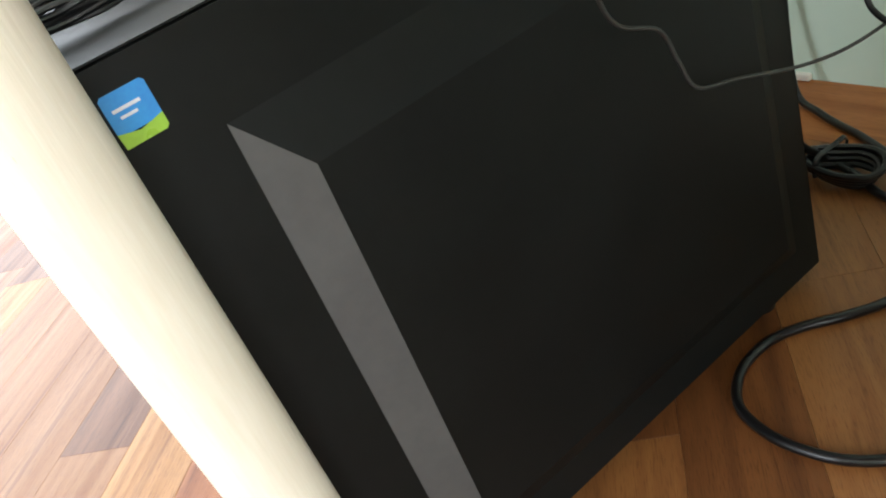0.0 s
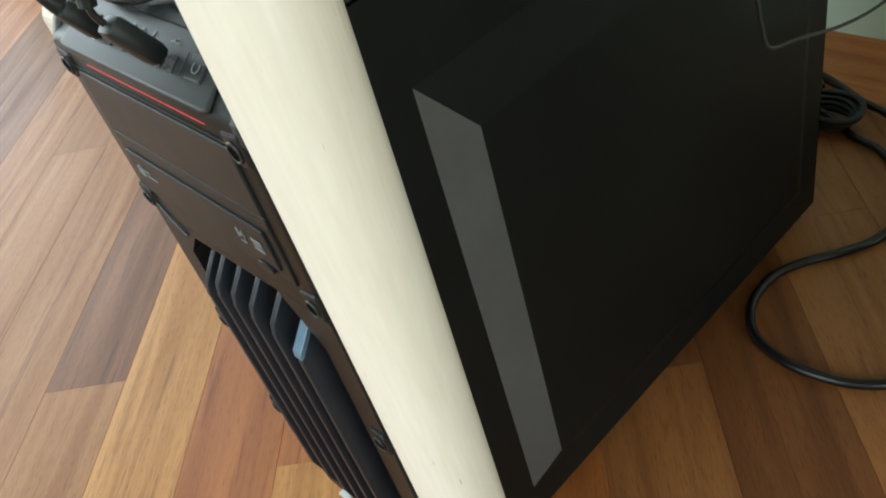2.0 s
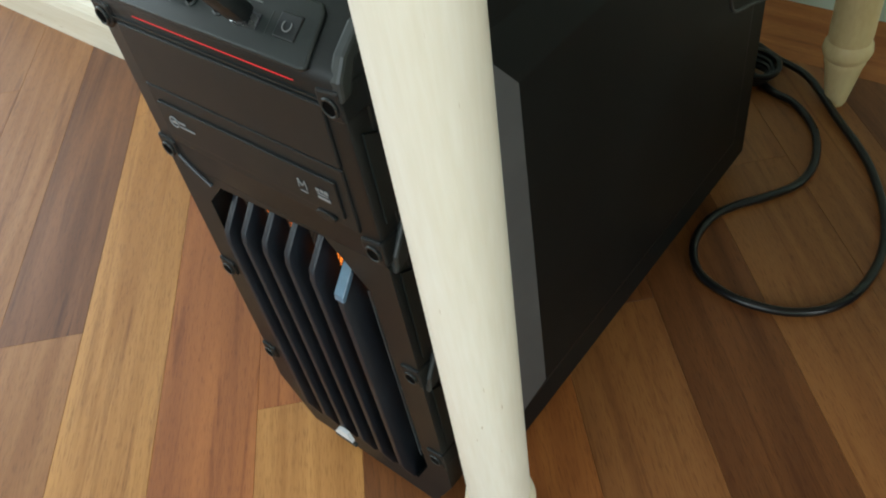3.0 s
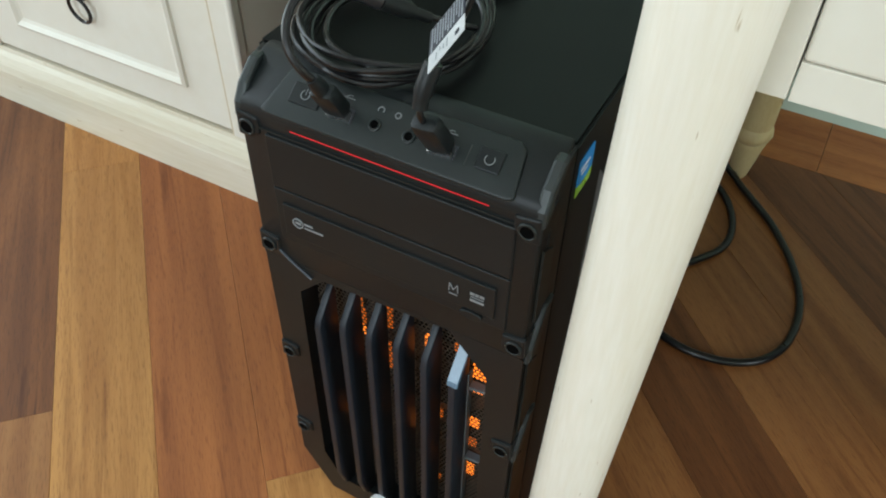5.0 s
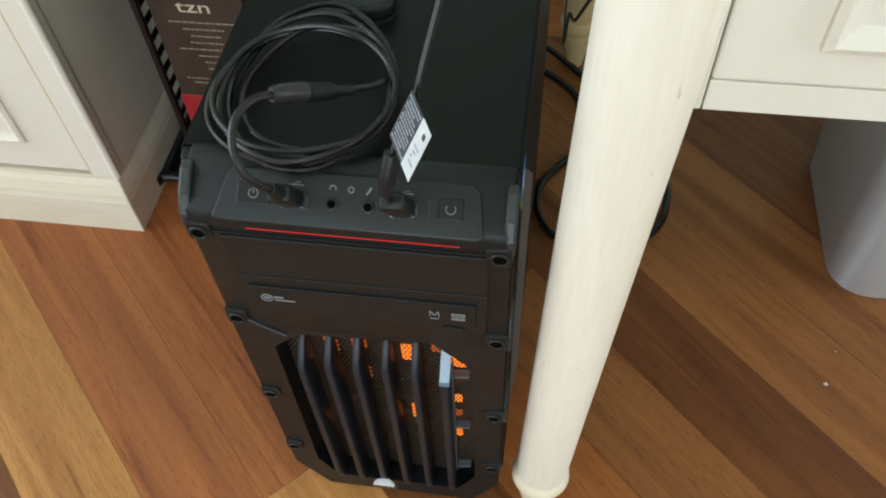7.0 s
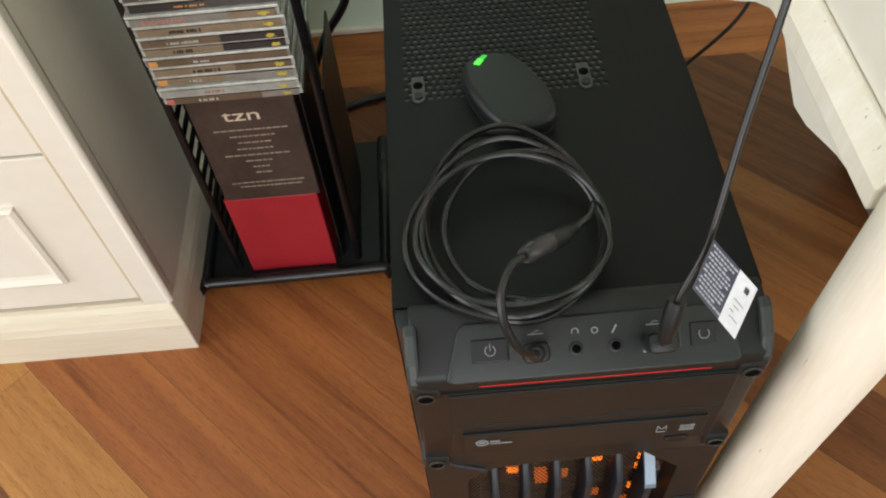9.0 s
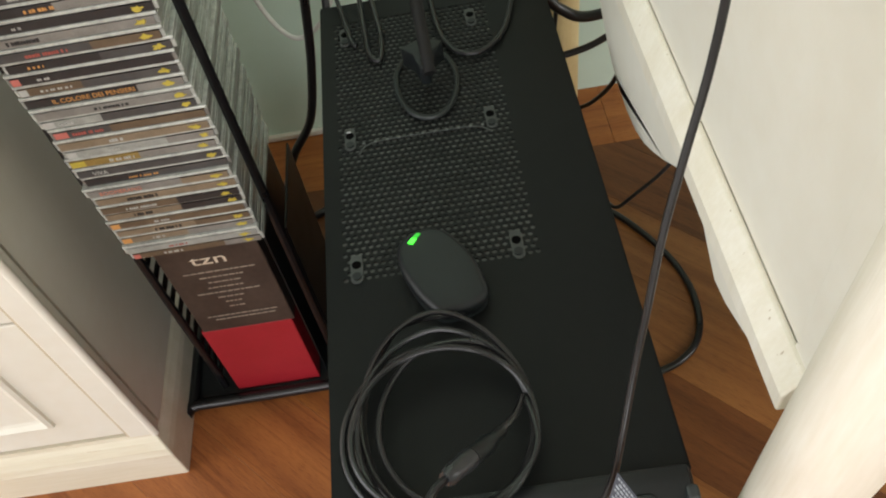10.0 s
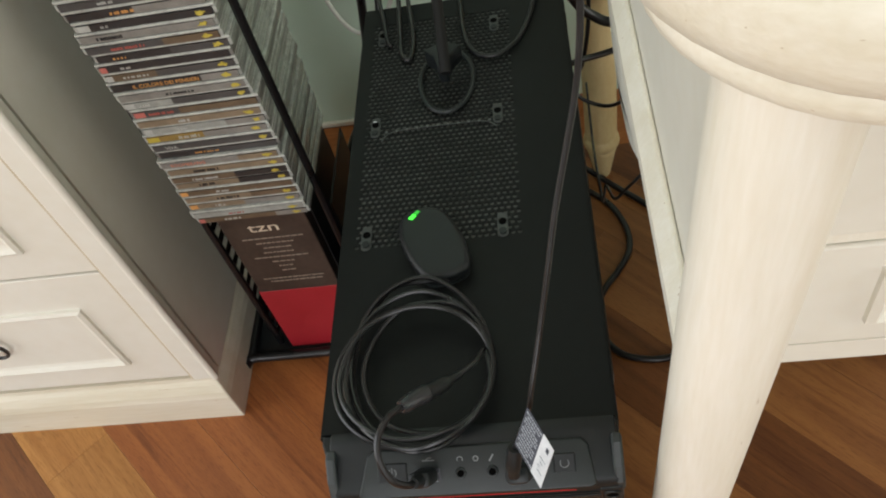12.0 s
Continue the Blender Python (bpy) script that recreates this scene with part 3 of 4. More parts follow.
# side cheeks with screw tabs and recesses
for x, sgn in ((BX1, 1), (BX0, -1)):
    cheek = part("cheek", prism([(x - sgn * 0.012, 0.0362), (x - sgn * 0.012, 0.004), (x + sgn * 0.001, 0.014), (x + sgn * 0.001, 0.0362)], "z", 0.066, 0.412, 0.0015), PLASTIC, bezel)
    for z in (0.403, 0.311, 0.200, 0.100):
        tab = part("screw_tab", prism([(x - sgn * 0.014, z + 0.008), (x + sgn * 0.0008, z + 0.010), (x + sgn * 0.0014, z - 0.007), (x - sgn * 0.007, z - 0.008), (x - sgn * 0.014, z - 0.003)], "y", -0.0015, 0.016, 0.0015), PLASTIC, cheek)
        ringed = [(x - sgn * 0.006 + 0.0046 * math.cos(a), -0.0018, z + 0.0046 * math.sin(a)) for a in (2 * math.pi * i / 16 for i in range(16))]
        part("screw_collar", tube(ringed, 0.0009, 6, 1, True), PANELGREY, tab, "", True)
        part("screw", disc((x - sgn * 0.006, -0.0016, z), "y", 0.0040, 0.0012, 18), DARK, tab, "sunk black screw")
    for z0, z1 in ((0.330, 0.386), (0.218, 0.293), (0.118, 0.184)):
        # Flat plates; light on the recess slopes is put into the paler grey.
        part("recess", prism([(0.006, z0), (0.020, z0 + 0.008), (0.020, z1 - 0.008), (0.006, z1)], "x", x + sgn * 0.0005, x + sgn * 0.0018), PANELGREY, cheek, "paler angled plate, light on a recess slope painted")
    edge = PX1 - 0.0005 if sgn > 0 else PX0 + 0.0005
    part("shoulder", prism([(x - sgn * 0.004, 0.016), (x + sgn * 0.0005, 0.016), (edge, 0.030), (edge, 0.0366), (x - sgn * 0.004, 0.0366)], "z", 0.064, 0.4335, 0.0015), PLASTIC, bezel)
    part("corner_fin", prism([(-0.001, 0.406), (0.000, 0.4165), (0.006, 0.4262), (0.018, 0.4355), (0.025, 0.4365), (0.023, 0.4300), (0.012, 0.4210), (0.006, 0.4080)], "x", min(x - sgn * 0.0045, x + sgn * 0.0024), max(x - sgn * 0.0045, x + sgn * 0.0024), 0.0018), HORN, bezel, "angled corner fin")
    for z in (0.296, 0.186):
        part("wedge_rib", prism([(0.002, z), (0.012, z + 0.004), (0.026, z + 0.026), (0.031, z + 0.036), (0.020, z + 0.036), (0.004, z + 0.012)], "x", min(x - sgn * 0.005, x + sgn * 0.0036), max(x - sgn * 0.005, x + sgn * 0.0036), 0.0016), HORN, cheek, "angled rib")
part("blank_bay_cover", box(0.034, -0.0018, 0.3652, 0.187, 0.004, 0.4025, 0.0009), PLASTIC, bezel, "blank drive bay cover")
drive = part("optical_drive", box(0.034, -0.0016, 0.322, 0.1868, 0.004, 0.3642, 0.0009), PLASTIC, bezel, "flat black optical drive front")
part("tray_door", box(0.040, -0.0031, 0.330, 0.180, -0.0012, 0.3545, 0.0006), PLASTIC, drive)
part("eject_button", prism([(0.166 + 0.007 * math.cos(a), 0.3265 + 0.0035 * math.sin(a)) for a in (2 * math.pi * i / 18 for i in range(18))], "y", -0.0042, -0.0015, 0.0006), PLASTIC, drive, "oval eject button")


def print_bars(name, spots, owner, label=""):
    """Small printed marks on the drive front: (x0, z0, x1, z1)."""
    bm = bmesh.new()
    for x0, z0, x1, z1 in spots:
        box(x0, -0.0037, z0, x1, -0.0033, z1, into=bm)
    return part(name, bm, PRINT, owner, label)


lg = part("printed_mark", tube([(0.0505 + 0.0035 * math.cos(a), -0.0036, 0.3435 + 0.0035 * math.sin(a)) for a in (2 * math.pi * i / 12 for i in range(12))], 0.0005, 4, 2, True), PRINT, drive)
print_bars("printed_mark", [(0.0485, 0.3425, 0.0525, 0.3445), (0.0550, 0.3440, 0.0610, 0.3455), (0.0550, 0.3410, 0.0680, 0.3422)], drive)
zig = [(0.1520, -0.0035, 0.3405), (0.1523, -0.0035, 0.3465), (0.1548, -0.0035, 0.3420), (0.1573, -0.0035, 0.3465), (0.1576, -0.0035, 0.3405)]
bm = bmesh.new()
for p, q in zip(zig, zig[1:]):
    joined(bm, tube([p, q], 0.00036, 5, 1))
part("printed_mark", bm, PRINT, drive)
print_bars("printed_mark", [(0.1522, 0.3380, 0.1574, 0.3388)], drive)
print_bars("printed_mark", [(0.1652, 0.3438, 0.1678, 0.3458), (0.1684, 0.3438, 0.1704, 0.3458), (0.1710, 0.3438, 0.1738, 0.3458), (0.1655, 0.3420, 0.1735, 0.3427), (0.1652, 0.3388, 0.1738, 0.3406)], drive)
part("light_bar", box(0.051, -0.0001, 0.4089, 0.171, 0.002, 0.4096), REDLED, bezel, "glowing red light bar")
# Lighter than the bezel: the highlight along the crease is painted in.
TIP = material("lit_edge_grey", (0.030, 0.038, 0.050), 0.38, spec=0.5)
part("crease", tube([(0.020, -0.0002, 0.317), (0.036, -0.0006, 0.303), (0.052, -0.0004, 0.292)], 0.0010, 6, 3, flat=0.8), TIP, bezel, "lighter line, edge highlight painted", True)
part("trim_line", box(0.030, -0.0009, 0.4040, 0.188, 0.002, 0.4050), PANELGREY, bezel)

# control panel on the slope above the light bar
SLOPE = Matrix.Translation((0, 0.0010, 0.4195)) @ pose(0, 0, 0, math.degrees(math.atan2(0.0175, 0.0255)), 0, 0)


def on_slope(bm):
    bmesh.ops.transform(bm, matrix=SLOPE, verts=bm.verts)
    return bm


def on_socket(bm, x):
    """Stands a plug in the socket at x, a little steeper than the slope."""
    bmesh.ops.transform(bm, matrix=Matrix.Translation(SLOPE @ Vector((x, 0.0101, 0))) @ pose(0, 0, 0, 30, -6, 0), verts=bm.verts)
    return bm


DARKSTEEL = material("dull_steel", (0.10, 0.10, 0.115), 0.5, metal=0.8)
panel = part("control_panel", on_slope(prism([(0.034, -0.002), (0.038, -0.0035), (0.180, -0.0035), (0.184, -0.002), (0.181, 0.023), (0.177, 0.027), (0.045, 0.027), (0.041, 0.023)], "z", -0.001, 0.0022, 0.0014, 3)), PANELGREY, bezel, "dark grey panel with buttons and sockets", True)


def slope_ring(x, y, r, w=0.0004, gap=0.0, h=0.0034, turn=90):
    return on_slope(tube([(x + r * math.cos(radians(turn + a)), y + r * math.sin(radians(turn + a)), h) for a in (gap + (360 - 2 * gap) * i / 12 for i in range(13))], w, 4, 2))


for x, gap, wide in ((0.0575, 30, 0.0095), (0.1655, 50, 0.0068)):
    btn = part("button", on_slope(box(x - wide, 0.0065, 0.001, x + wide, 0.0185, 0.0031, 0.0008)), PLASTIC, panel, "flat square push button")
    part("printed_mark", slope_ring(x, 0.0125, 0.0026, w=0.0003, gap=gap), PRINT, btn)
part("printed_mark", on_slope(box(0.0573, 0.0125, 0.0032, 0.0577, 0.0160, 0.0035)), PRINT, panel)
for x in (0.101, 0.121):
    j = part("audio_jack", on_slope(lathe([(0.0036, 0.0015), (0.0036, 0.0030), (0.0030, 0.0034), (0.0024, 0.0034), (0.0022, 0.0026)], x, 0.0100, 20)), PANELGREY, panel, "round black audio socket", True)
for x in (0.101, 0.121):
    part("socket_hole_shade", on_slope(disc((x, 0.0100, 0.0028), "z", 0.0021, 0.0012, 16)), DARK, panel, "black disc, shade of a hole painted")
part("printed_mark", slope_ring(0.101, 0.0185, 0.0017, gap=60, h=0.0024, turn=270), PRINT, panel)
part("printed_mark", slope_ring(0.111, 0.0185, 0.0015, h=0.0024), PRINT, panel)
part("printed_mark", on_slope(box(0.1535, 0.0065, 0.0022, 0.1540, 0.0170, 0.0025)), WASHER, panel)
part("printed_mark", on_slope(tube([(0.1195, 0.0165, 0.0024), (0.1205, 0.018, 0.0024), (0.122, 0.0205, 0.0024)], 0.0006, 4, 2)), PRINT, panel)
for x in (0.081, 0.141):
    part("usb_port", on_slope(box(x - 0.0070, 0.0064, 0.001, x + 0.0070, 0.0138, 0.0028)), DARKSTEEL, panel, "steel rimmed socket")
    part("printed_mark", on_slope(tube([(x - 0.004, 0.019, 0.0024), (x + 0.004, 0.019, 0.0024)], 0.0004, 4, 2)), PRINT, panel)
    part("printed_mark", on_slope(tube([(x - 0.002, 0.019, 0.0024), (x, 0.0205, 0.0024), (x + 0.002, 0.0205, 0.0024)], 0.0003, 4, 2)), PRINT, panel)

# slats, mesh and lit fans in the lower front
for i in range(6):
    x = 0.0580 + 0.0201 * i
    zt, zb = (0.284, 0.2925, 0.295, 0.296, 0.294, 0.284)[i], 0.036
    part("slat", prism([(0.012, zt), (-0.007, zt - 0.022), (-0.009, zt - 0.030), (-0.008, zb + 0.030), (-0.002, zb + 0.006), (0.012, zb)], "x", x - 0.0024, x + 0.0024, 0.0009), SLAT, bezel, "", True)
# The window's pale blue reflection on this tip is put into the colour.
TIPGLINT = material("window_glint_blue", (0.12, 0.20, 0.29), 0.18, spec=0.8)
part("slat_tip", prism([(0.0110, 0.2860), (-0.0086, 0.2634), (-0.0094, 0.2590), (-0.0076, 0.2592), (0.0118, 0.2820)], "x", 0.1553, 0.1626, 0.0004), TIPGLINT, bezel, "slat tip, window reflection painted pale blue")
bm = perforated(0.036, 0.183, 0.036, 0.300, 0.0, 0.0032, 0.00128, 0.0002)
bmesh.ops.transform(bm, matrix=Matrix.Translation((0, 0.018, 0)) @ pose(0, 0, 0, 90, 0, 0), verts=bm.verts)
part("front_mesh", bm, MESHMAT, bezel, "fine steel mesh behind the slats")
# Added near-black sheet that supplies the darkness inside the case.
part("shade_backing", box(0.016, 0.066, 0.03, 0.194, 0.068, 0.30), DARK, pc)
for zc in (0.222, 0.100):
    fan = part("fan_frame", ring_plate([(0.112 + 0.062 * math.cos(a) * 1.02, zc + 0.060 * math.sin(a)) for a in (2 * math.pi * i / 32 for i in range(32))],
                                       [(0.112 + 0.054 * math.cos(a), zc + 0.054 * math.sin(a)) for a in (2 * math.pi * i / 32 for i in range(32))], 0.030, 0.055), PLASTIC, pc)
    part("fan_hub", disc((0.112, 0.045, zc), "y", 0.018, 0.016, 24), PLASTIC, fan)
    for k in range(7):
        a = 2 * math.pi * k / 7
        blade = [(0.112 + r * math.cos(a + t), y, zc + r * math.sin(a + t)) for r, t, y in ((0.017, 0, 0.052), (0.017, 0.5, 0.040), (0.052, 0.55, 0.036), (0.052, -0.05, 0.052))]
        bm = bmesh.new()
        lo, hi = [bm.verts.new(p) for p in blade], [bm.verts.new((p[0], p[1] - 0.0015, p[2])) for p in blade]
        bm.faces.new(lo), bm.faces.new(hi[::-1])
        for q in range(4):
            bm.faces.new((lo[q], lo[(q + 1) % 4], hi[(q + 1) % 4], hi[q]))
        part("fan_blade", bm, PLASTIC, fan)
CLIPGREY = material("dusty_clip", (0.16, 0.18, 0.20), 0.45)
for z in (0.2330, 0.1460, 0.0640):
    part("grille_clip", prism([(0.1600, z), (0.1730, z + 0.002), (0.1735, z + 0.0045), (0.1680, z + 0.0038), (0.1600, z + 0.0034)], "y", 0.011, 0.017), CLIPGREY, bezel, "dusty grey clip")
part("grille_edge", box(0.1608, 0.0100, 0.058, 0.1618, 0.0160, 0.2500), CLIPGREY, bezel, "dusty grey edge")
# Glowing patches put in for the fan LEDs and their light on blades.
DIMGLOW = material("dim_orange_glow", (0.5, 0.12, 0.01), 0.4, emit=(1.0, 0.19, 0.012), strength=0.8)
for x, z, w, h, bright in ((0.0719, 0.2324, 0.008, 0.009, 1), (0.0719, 0.2470, 0.010, 0.016, 0), (0.0933, 0.2101, 0.009, 0.015, 0), (0.1095, 0.2186, 0.005, 0.014, 0), (0.0689, 0.1223, 0.007, 0.010, 1), (0.134, 0.174, 0.008, 0.010, 0),
                           (0.1485, 0.2576, 0.006, 0.009, 0), (0.1592, 0.153, 0.008, 0.006, 0), (0.136, 0.084, 0.004, 0.005, 0), (0.1290, 0.2480, 0.011, 0.020, 1), (0.1285, 0.152, 0.006, 0.022, 1),
                           (0.1650, 0.2440, 0.011, 0.018, 1), (0.1635, 0.2220, 0.008, 0.008, 1), (0.1630, 0.1820, 0.008, 0.010, 1), (0.1630, 0.1560, 0.007, 0.008, 0), (0.1620, 0.1180, 0.008, 0.014, 1), (0.0930, 0.2600, 0.011, 0.026, 0), (0.0920, 0.2220, 0.009, 0.018, 0), (0.0710, 0.2620, 0.008, 0.010, 0)):
    part("fan_glow", box(x - w / 2, 0.0196, z - h / 2, x + w / 2, 0.0220, z + h / 2, 0.001), ORANGEGLOW if bright else DIMGLOW, pc, "glowing orange patch for fan LEDs and their light on blades")
WHITEPRINT = material("white_badge", (0.75, 0.77, 0.8), 0.4)
part("badge", prism([(0.0885, 0.0530), (0.1075, 0.0530), (0.1060, 0.0570), (0.1040, 0.0625), (0.0975, 0.0635), (0.0925, 0.0605)], "y", -0.0105, -0.0075), WHITEPRINT, bezel, "small white sail-shaped badge")
part("badge", box(0.0870, -0.0100, 0.0470, 0.1090, -0.0072, 0.0490), WASHER, bezel)
# sticker on the side
BLUE = material("blue_sticker", (0.03, 0.22, 0.62), 0.3, second=(0.04, 0.30, 0.68), scale=60)
LIME = material("lime_sticker", (0.35, 0.60, 0.06), 0.3)
st = part("sticker", prism([(0.0415, 0.402), (0.060, 0.402), (0.0615, 0.4005), (0.0615, 0.414), (0.0615, 0.4190), (0.060, 0.4205), (0.0415, 0.4205), (0.040, 0.419), (0.040, 0.4035)], "x", PX1 + 0.0002, PX1 + 0.0006), BLUE, side, "blue and green sticker")
part("sticker_band", prism([(0.040, 0.4035), (0.0405, 0.3960), (0.060, 0.3960), (0.0615, 0.3975), (0.0615, 0.4035), (0.050, 0.4010)], "x", PX1 + 0.0002, PX1 + 0.0007), LIME, st)
bm = box(PX1 + 0.0006, 0.043, 0.4120, PX1 + 0.0009, 0.056, 0.4135)
box(PX1 + 0.0006, 0.045, 0.4085, PX1 + 0.0009, 0.053, 0.4098, into=bm)
part("printed_mark", bm, WHITEPRINT, st)

# ---- things on the tower ----
puck = thing("usb_receiver", (0.085, 0.178, PZ + 0.0006), "matt black rounded receiver with a green light", "receiver")
oval = [(p.x, p.y) for p in spline([(0.070, 0.209, 0), (0.0595, 0.201, 0), (0.0590, 0.184, 0), (0.067, 0.163, 0), (0.0775, 0.1470, 0), (0.086, 0.1430, 0), (0.101, 0.1455, 0), (0.1095, 0.1510, 0), (0.1115, 0.160, 0), (0.106, 0.182, 0), (0.093, 0.204, 0), (0.082, 0.210, 0)], 4, True)]
part("shell", prism(oval, "z", PZ + 0.0028, PZ + 0.0155, 0.0044, 4), PLASTIC, puck, "", True)
part("underside", prism([(0.085 + (a - 0.085) * 0.96, 0.176 + (b - 0.176) * 0.96) for a, b in oval], "z", PZ + 0.0004, PZ + 0.0032), PANELGREY, puck)
GREENDIM = material("dim_green_led", (0.03, 0.4, 0.04), 0.4, emit=(0.02, 0.55, 0.03), strength=0.7)
part("status_light", prism([(0.0660, 0.1985), (0.0690, 0.2022), (0.0718, 0.2010), (0.0690, 0.1972)], "z", PZ + 0.0150, PZ + 0.0164), GREENLED, puck, "glowing green light")
part("status_window", prism([(0.0693, 0.2026), (0.0722, 0.2058), (0.0747, 0.2046), (0.0721, 0.2014)], "z", PZ + 0.0150, PZ + 0.0163), GREENDIM, puck, "dim green window")

coil = thing("usb_extension_cable", (0.075, 0.088, PZ), "coiled black cable plugged into the tower", "cable")
random.seed(4)
run = []
LOOPS = ((0.046, 0.063, 0.003, -0.001), (0.054, 0.050, -0.001, -0.012), (0.048, 0.061, 0.004, -0.001), (0.043, 0.046, 0.009, -0.009), (0.049, 0.055, 0.003, -0.010), (0.051, 0.046, 0.002, -0.014))
for i in range(6 * 14 - 3):
    a = 2 * math.pi * i / 14 + 1.5
    rx, ry, ox, oy = LOOPS[i // 14]
    f = i % 14 / 14
    nx = LOOPS[min(i // 14 + 1, 5)]
    rx, ry, ox, oy = (p + (q - p) * max(0, f - 0.5) * 2 for p, q in zip((rx, ry, ox, oy), nx))
    lift = 0.010 * max(0, math.sin(a)) ** 2
    run.append((0.073 + ox + rx * math.cos(a), 0.082 + oy + ry * math.sin(a), PZ + 0.0030 + 0.0020 * (i / 14) + 0.0022 * abs(math.sin(2.5 * a + i // 14)) + lift))
run = [(0.088, 0.1450, PZ + 0.007), (0.094, 0.1445, PZ + 0.009)] + run[1:] + [(0.121, 0.082, PZ + 0.014), (0.115, 0.068, PZ + 0.023), (0.104, 0.054, PZ + 0.032)]
part("cord", tube(run, 0.0018, 8, 4), RUBBER, coil, "", True)
COLLAR = material("grey_collar", (0.022, 0.023, 0.026), 0.28)
part("socket_end", tube([(0.106, 0.056, PZ + 0.030), (0.098, 0.047, PZ + 0.037), (0.089, 0.038, PZ + 0.044)], [0.003, 0.0050, 0.0052], 12, 3), PLASTIC, coil, "", True)
part("strain_relief", tube([(0.0885, 0.0375, PZ + 0.0445), (0.083, 0.032, PZ + 0.049), (0.0755, 0.025, PZ + 0.053)], [0.0054, 0.0050, 0.0038], 12, 3), COLLAR, coil, "ribbed grey collar", True)
part("cord_end", tube([(0.076, 0.0255, PZ + 0.0525), (0.069, 0.018, PZ + 0.056), (0.063, 0.006, PZ + 0.054), (0.063, -0.005, PZ + 0.046), (0.068, -0.012, PZ + 0.036), (0.0745, -0.012, PZ + 0.027), (0.0775, -0.009, PZ + 0.0215)], 0.0021, 8, 6), RUBBER, coil, "", True)
part("usb_plug", on_socket(box(-0.0068, -0.0049, 0.0052, 0.0068, 0.0049, 0.027, 0.003), 0.081), PLASTIC, coil, "black moulded plug", True)
part("plug_collar", on_socket(lathe([(0.0046, 0.0255), (0.0044, 0.029), (0.0030, 0.037)], 0, 0, 14), 0.081), PLASTIC, coil, "", True)
part("plug_shell", on_socket(box(-0.0062, -0.0044, 0.0008, 0.0062, 0.0010, 0.0062), 0.081), METAL, coil, "bare steel plug shell")

lead = thing("usb_cable", (0.141, 0.012, PZ), "black cable rising from the tower with a printed tag", "cable")
part("usb_plug", on_socket(box(-0.0074, -0.0051, 0.0052, 0.0074, 0.0051, 0.032, 0.0035), 0.141), PLASTIC, lead, "black moulded plug", True)
part("plug_shell", on_socket(box(-0.0066, -0.0046, 0.0008, 0.0066, 0.0010, 0.0062), 0.141), METAL, lead, "bare steel plug shell")
part("ferrite_sleeve", tube([(0.1372, -0.009, PZ + 0.026), (0.1378, -0.007, PZ + 0.034), (0.1405, -0.002, PZ + 0.047)], [0.0038, 0.0046, 0.0042], 12, 3), PLASTIC, lead, "", True)
part("cord", tube([(0.1385, -0.004, PZ + 0.013), (0.1372, -0.009, PZ + 0.025), (0.1405, -0.002, PZ + 0.047), (0.150, 0.007, 0.504), (0.1545, 0.015, 0.522), (0.162, 0.031, 0.55), (0.169, 0.044, 0.58), (0.1755, 0.056, 0.61), (0.183, 0.066, 0.64), (0.190, 0.074, 0.67), (0.1940, 0.080, 0.70), (0.1955, 0.086, 0.735), (0.1958, 0.090, 0.765), (0.1962, 0.093, 0.795), (0.2005, 0.095, 0.8030), (0.215, 0.097, 0.8025), (0.26, 0.10, 0.8012)], 0.0016, 10, 6), RUBBER, lead, "", True)
NAVY = material("navy_tag", (0.008, 0.011, 0.026), 0.45)
TAGINK = material("tag_ink", (0.34, 0.36, 0.40), 0.5)
TAGWHITE = material("white_tag", (0.60, 0.61, 0.63), 0.4, scale=50)


def on_tag(x0, y0, x1, y1, h0, h1):
    """A thin piece on the slanting tag: x across it, y along it, from 0 to 1."""
    across, along = Vector((-0.009, -0.013, -0.016)), Vector((0.012, -0.024, -0.003))
    up = across.cross(along).normalized()
    up = up if up.z > 0 else -up
    bm = box(x0, y0, h0, x1, y1, h1)
    for v in bm.verts:
        v.co = Vector((0.151, 0.005, 0.517)) + across * v.co.x + along * v.co.y + up * v.co.z
    return bm


def joined_bars():
    bm = bmesh.new()
    for i in range(4):
        joined(bm, on_tag(0.46 + 0.10 * i, 0.72 + 0.04 * (i % 2), 0.475 + 0.10 * i, 0.92 - 0.06 * (i % 3), 0.0001, 0.0003))
    return bm


tagp = part("tag", on_tag(0, 0, 1, 0.62, -0.0004, 0.0), NAVY, lead, "folded navy and white paper tag")
part("tag_foot", on_tag(0, 0.62, 1, 1.0, -0.0004, 0.0), TAGWHITE, tagp, "white foot of the tag")
bm = bmesh.new()
for i in range(12):
    y0 = 0.05 + 0.05 * (i % 3 == 1)
    while y0 < 0.54 - 0.12 * (i % 4 == 2):
        y1 = y0 + random.uniform(0.03, 0.09)
        joined(bm, on_tag(0.05 + 0.077 * i, y0, 0.085 + 0.077 * i, y1, 0.0001, 0.0003))
        y0 = y1 + 0.018
part("tag_print", bm, TAGINK, tagp)
part("tag_foot_print", joined_bars(), TAGINK, tagp)
part("tag_mark", on_tag(0.14, 0.82, 0.24, 0.90, 0.0001, 0.0004), NAVY, tagp)

ant = thing("antenna_stand", (0.092, 0.37, PZ), "black aerial rod on an oval ring base", "antenna")
part("ring_base", tube([(0.092 + 0.0235 * math.cos(a), 0.366 + 0.043 * math.sin(a) * (0.8 if math.sin(a) > 0 else 1.0), PZ + 0.0030) for a in (2 * math.pi * i / 18 for i in range(18))], 0.0022, 8, 3, True), PANELGREY, ant, "grey rubber ring", True)
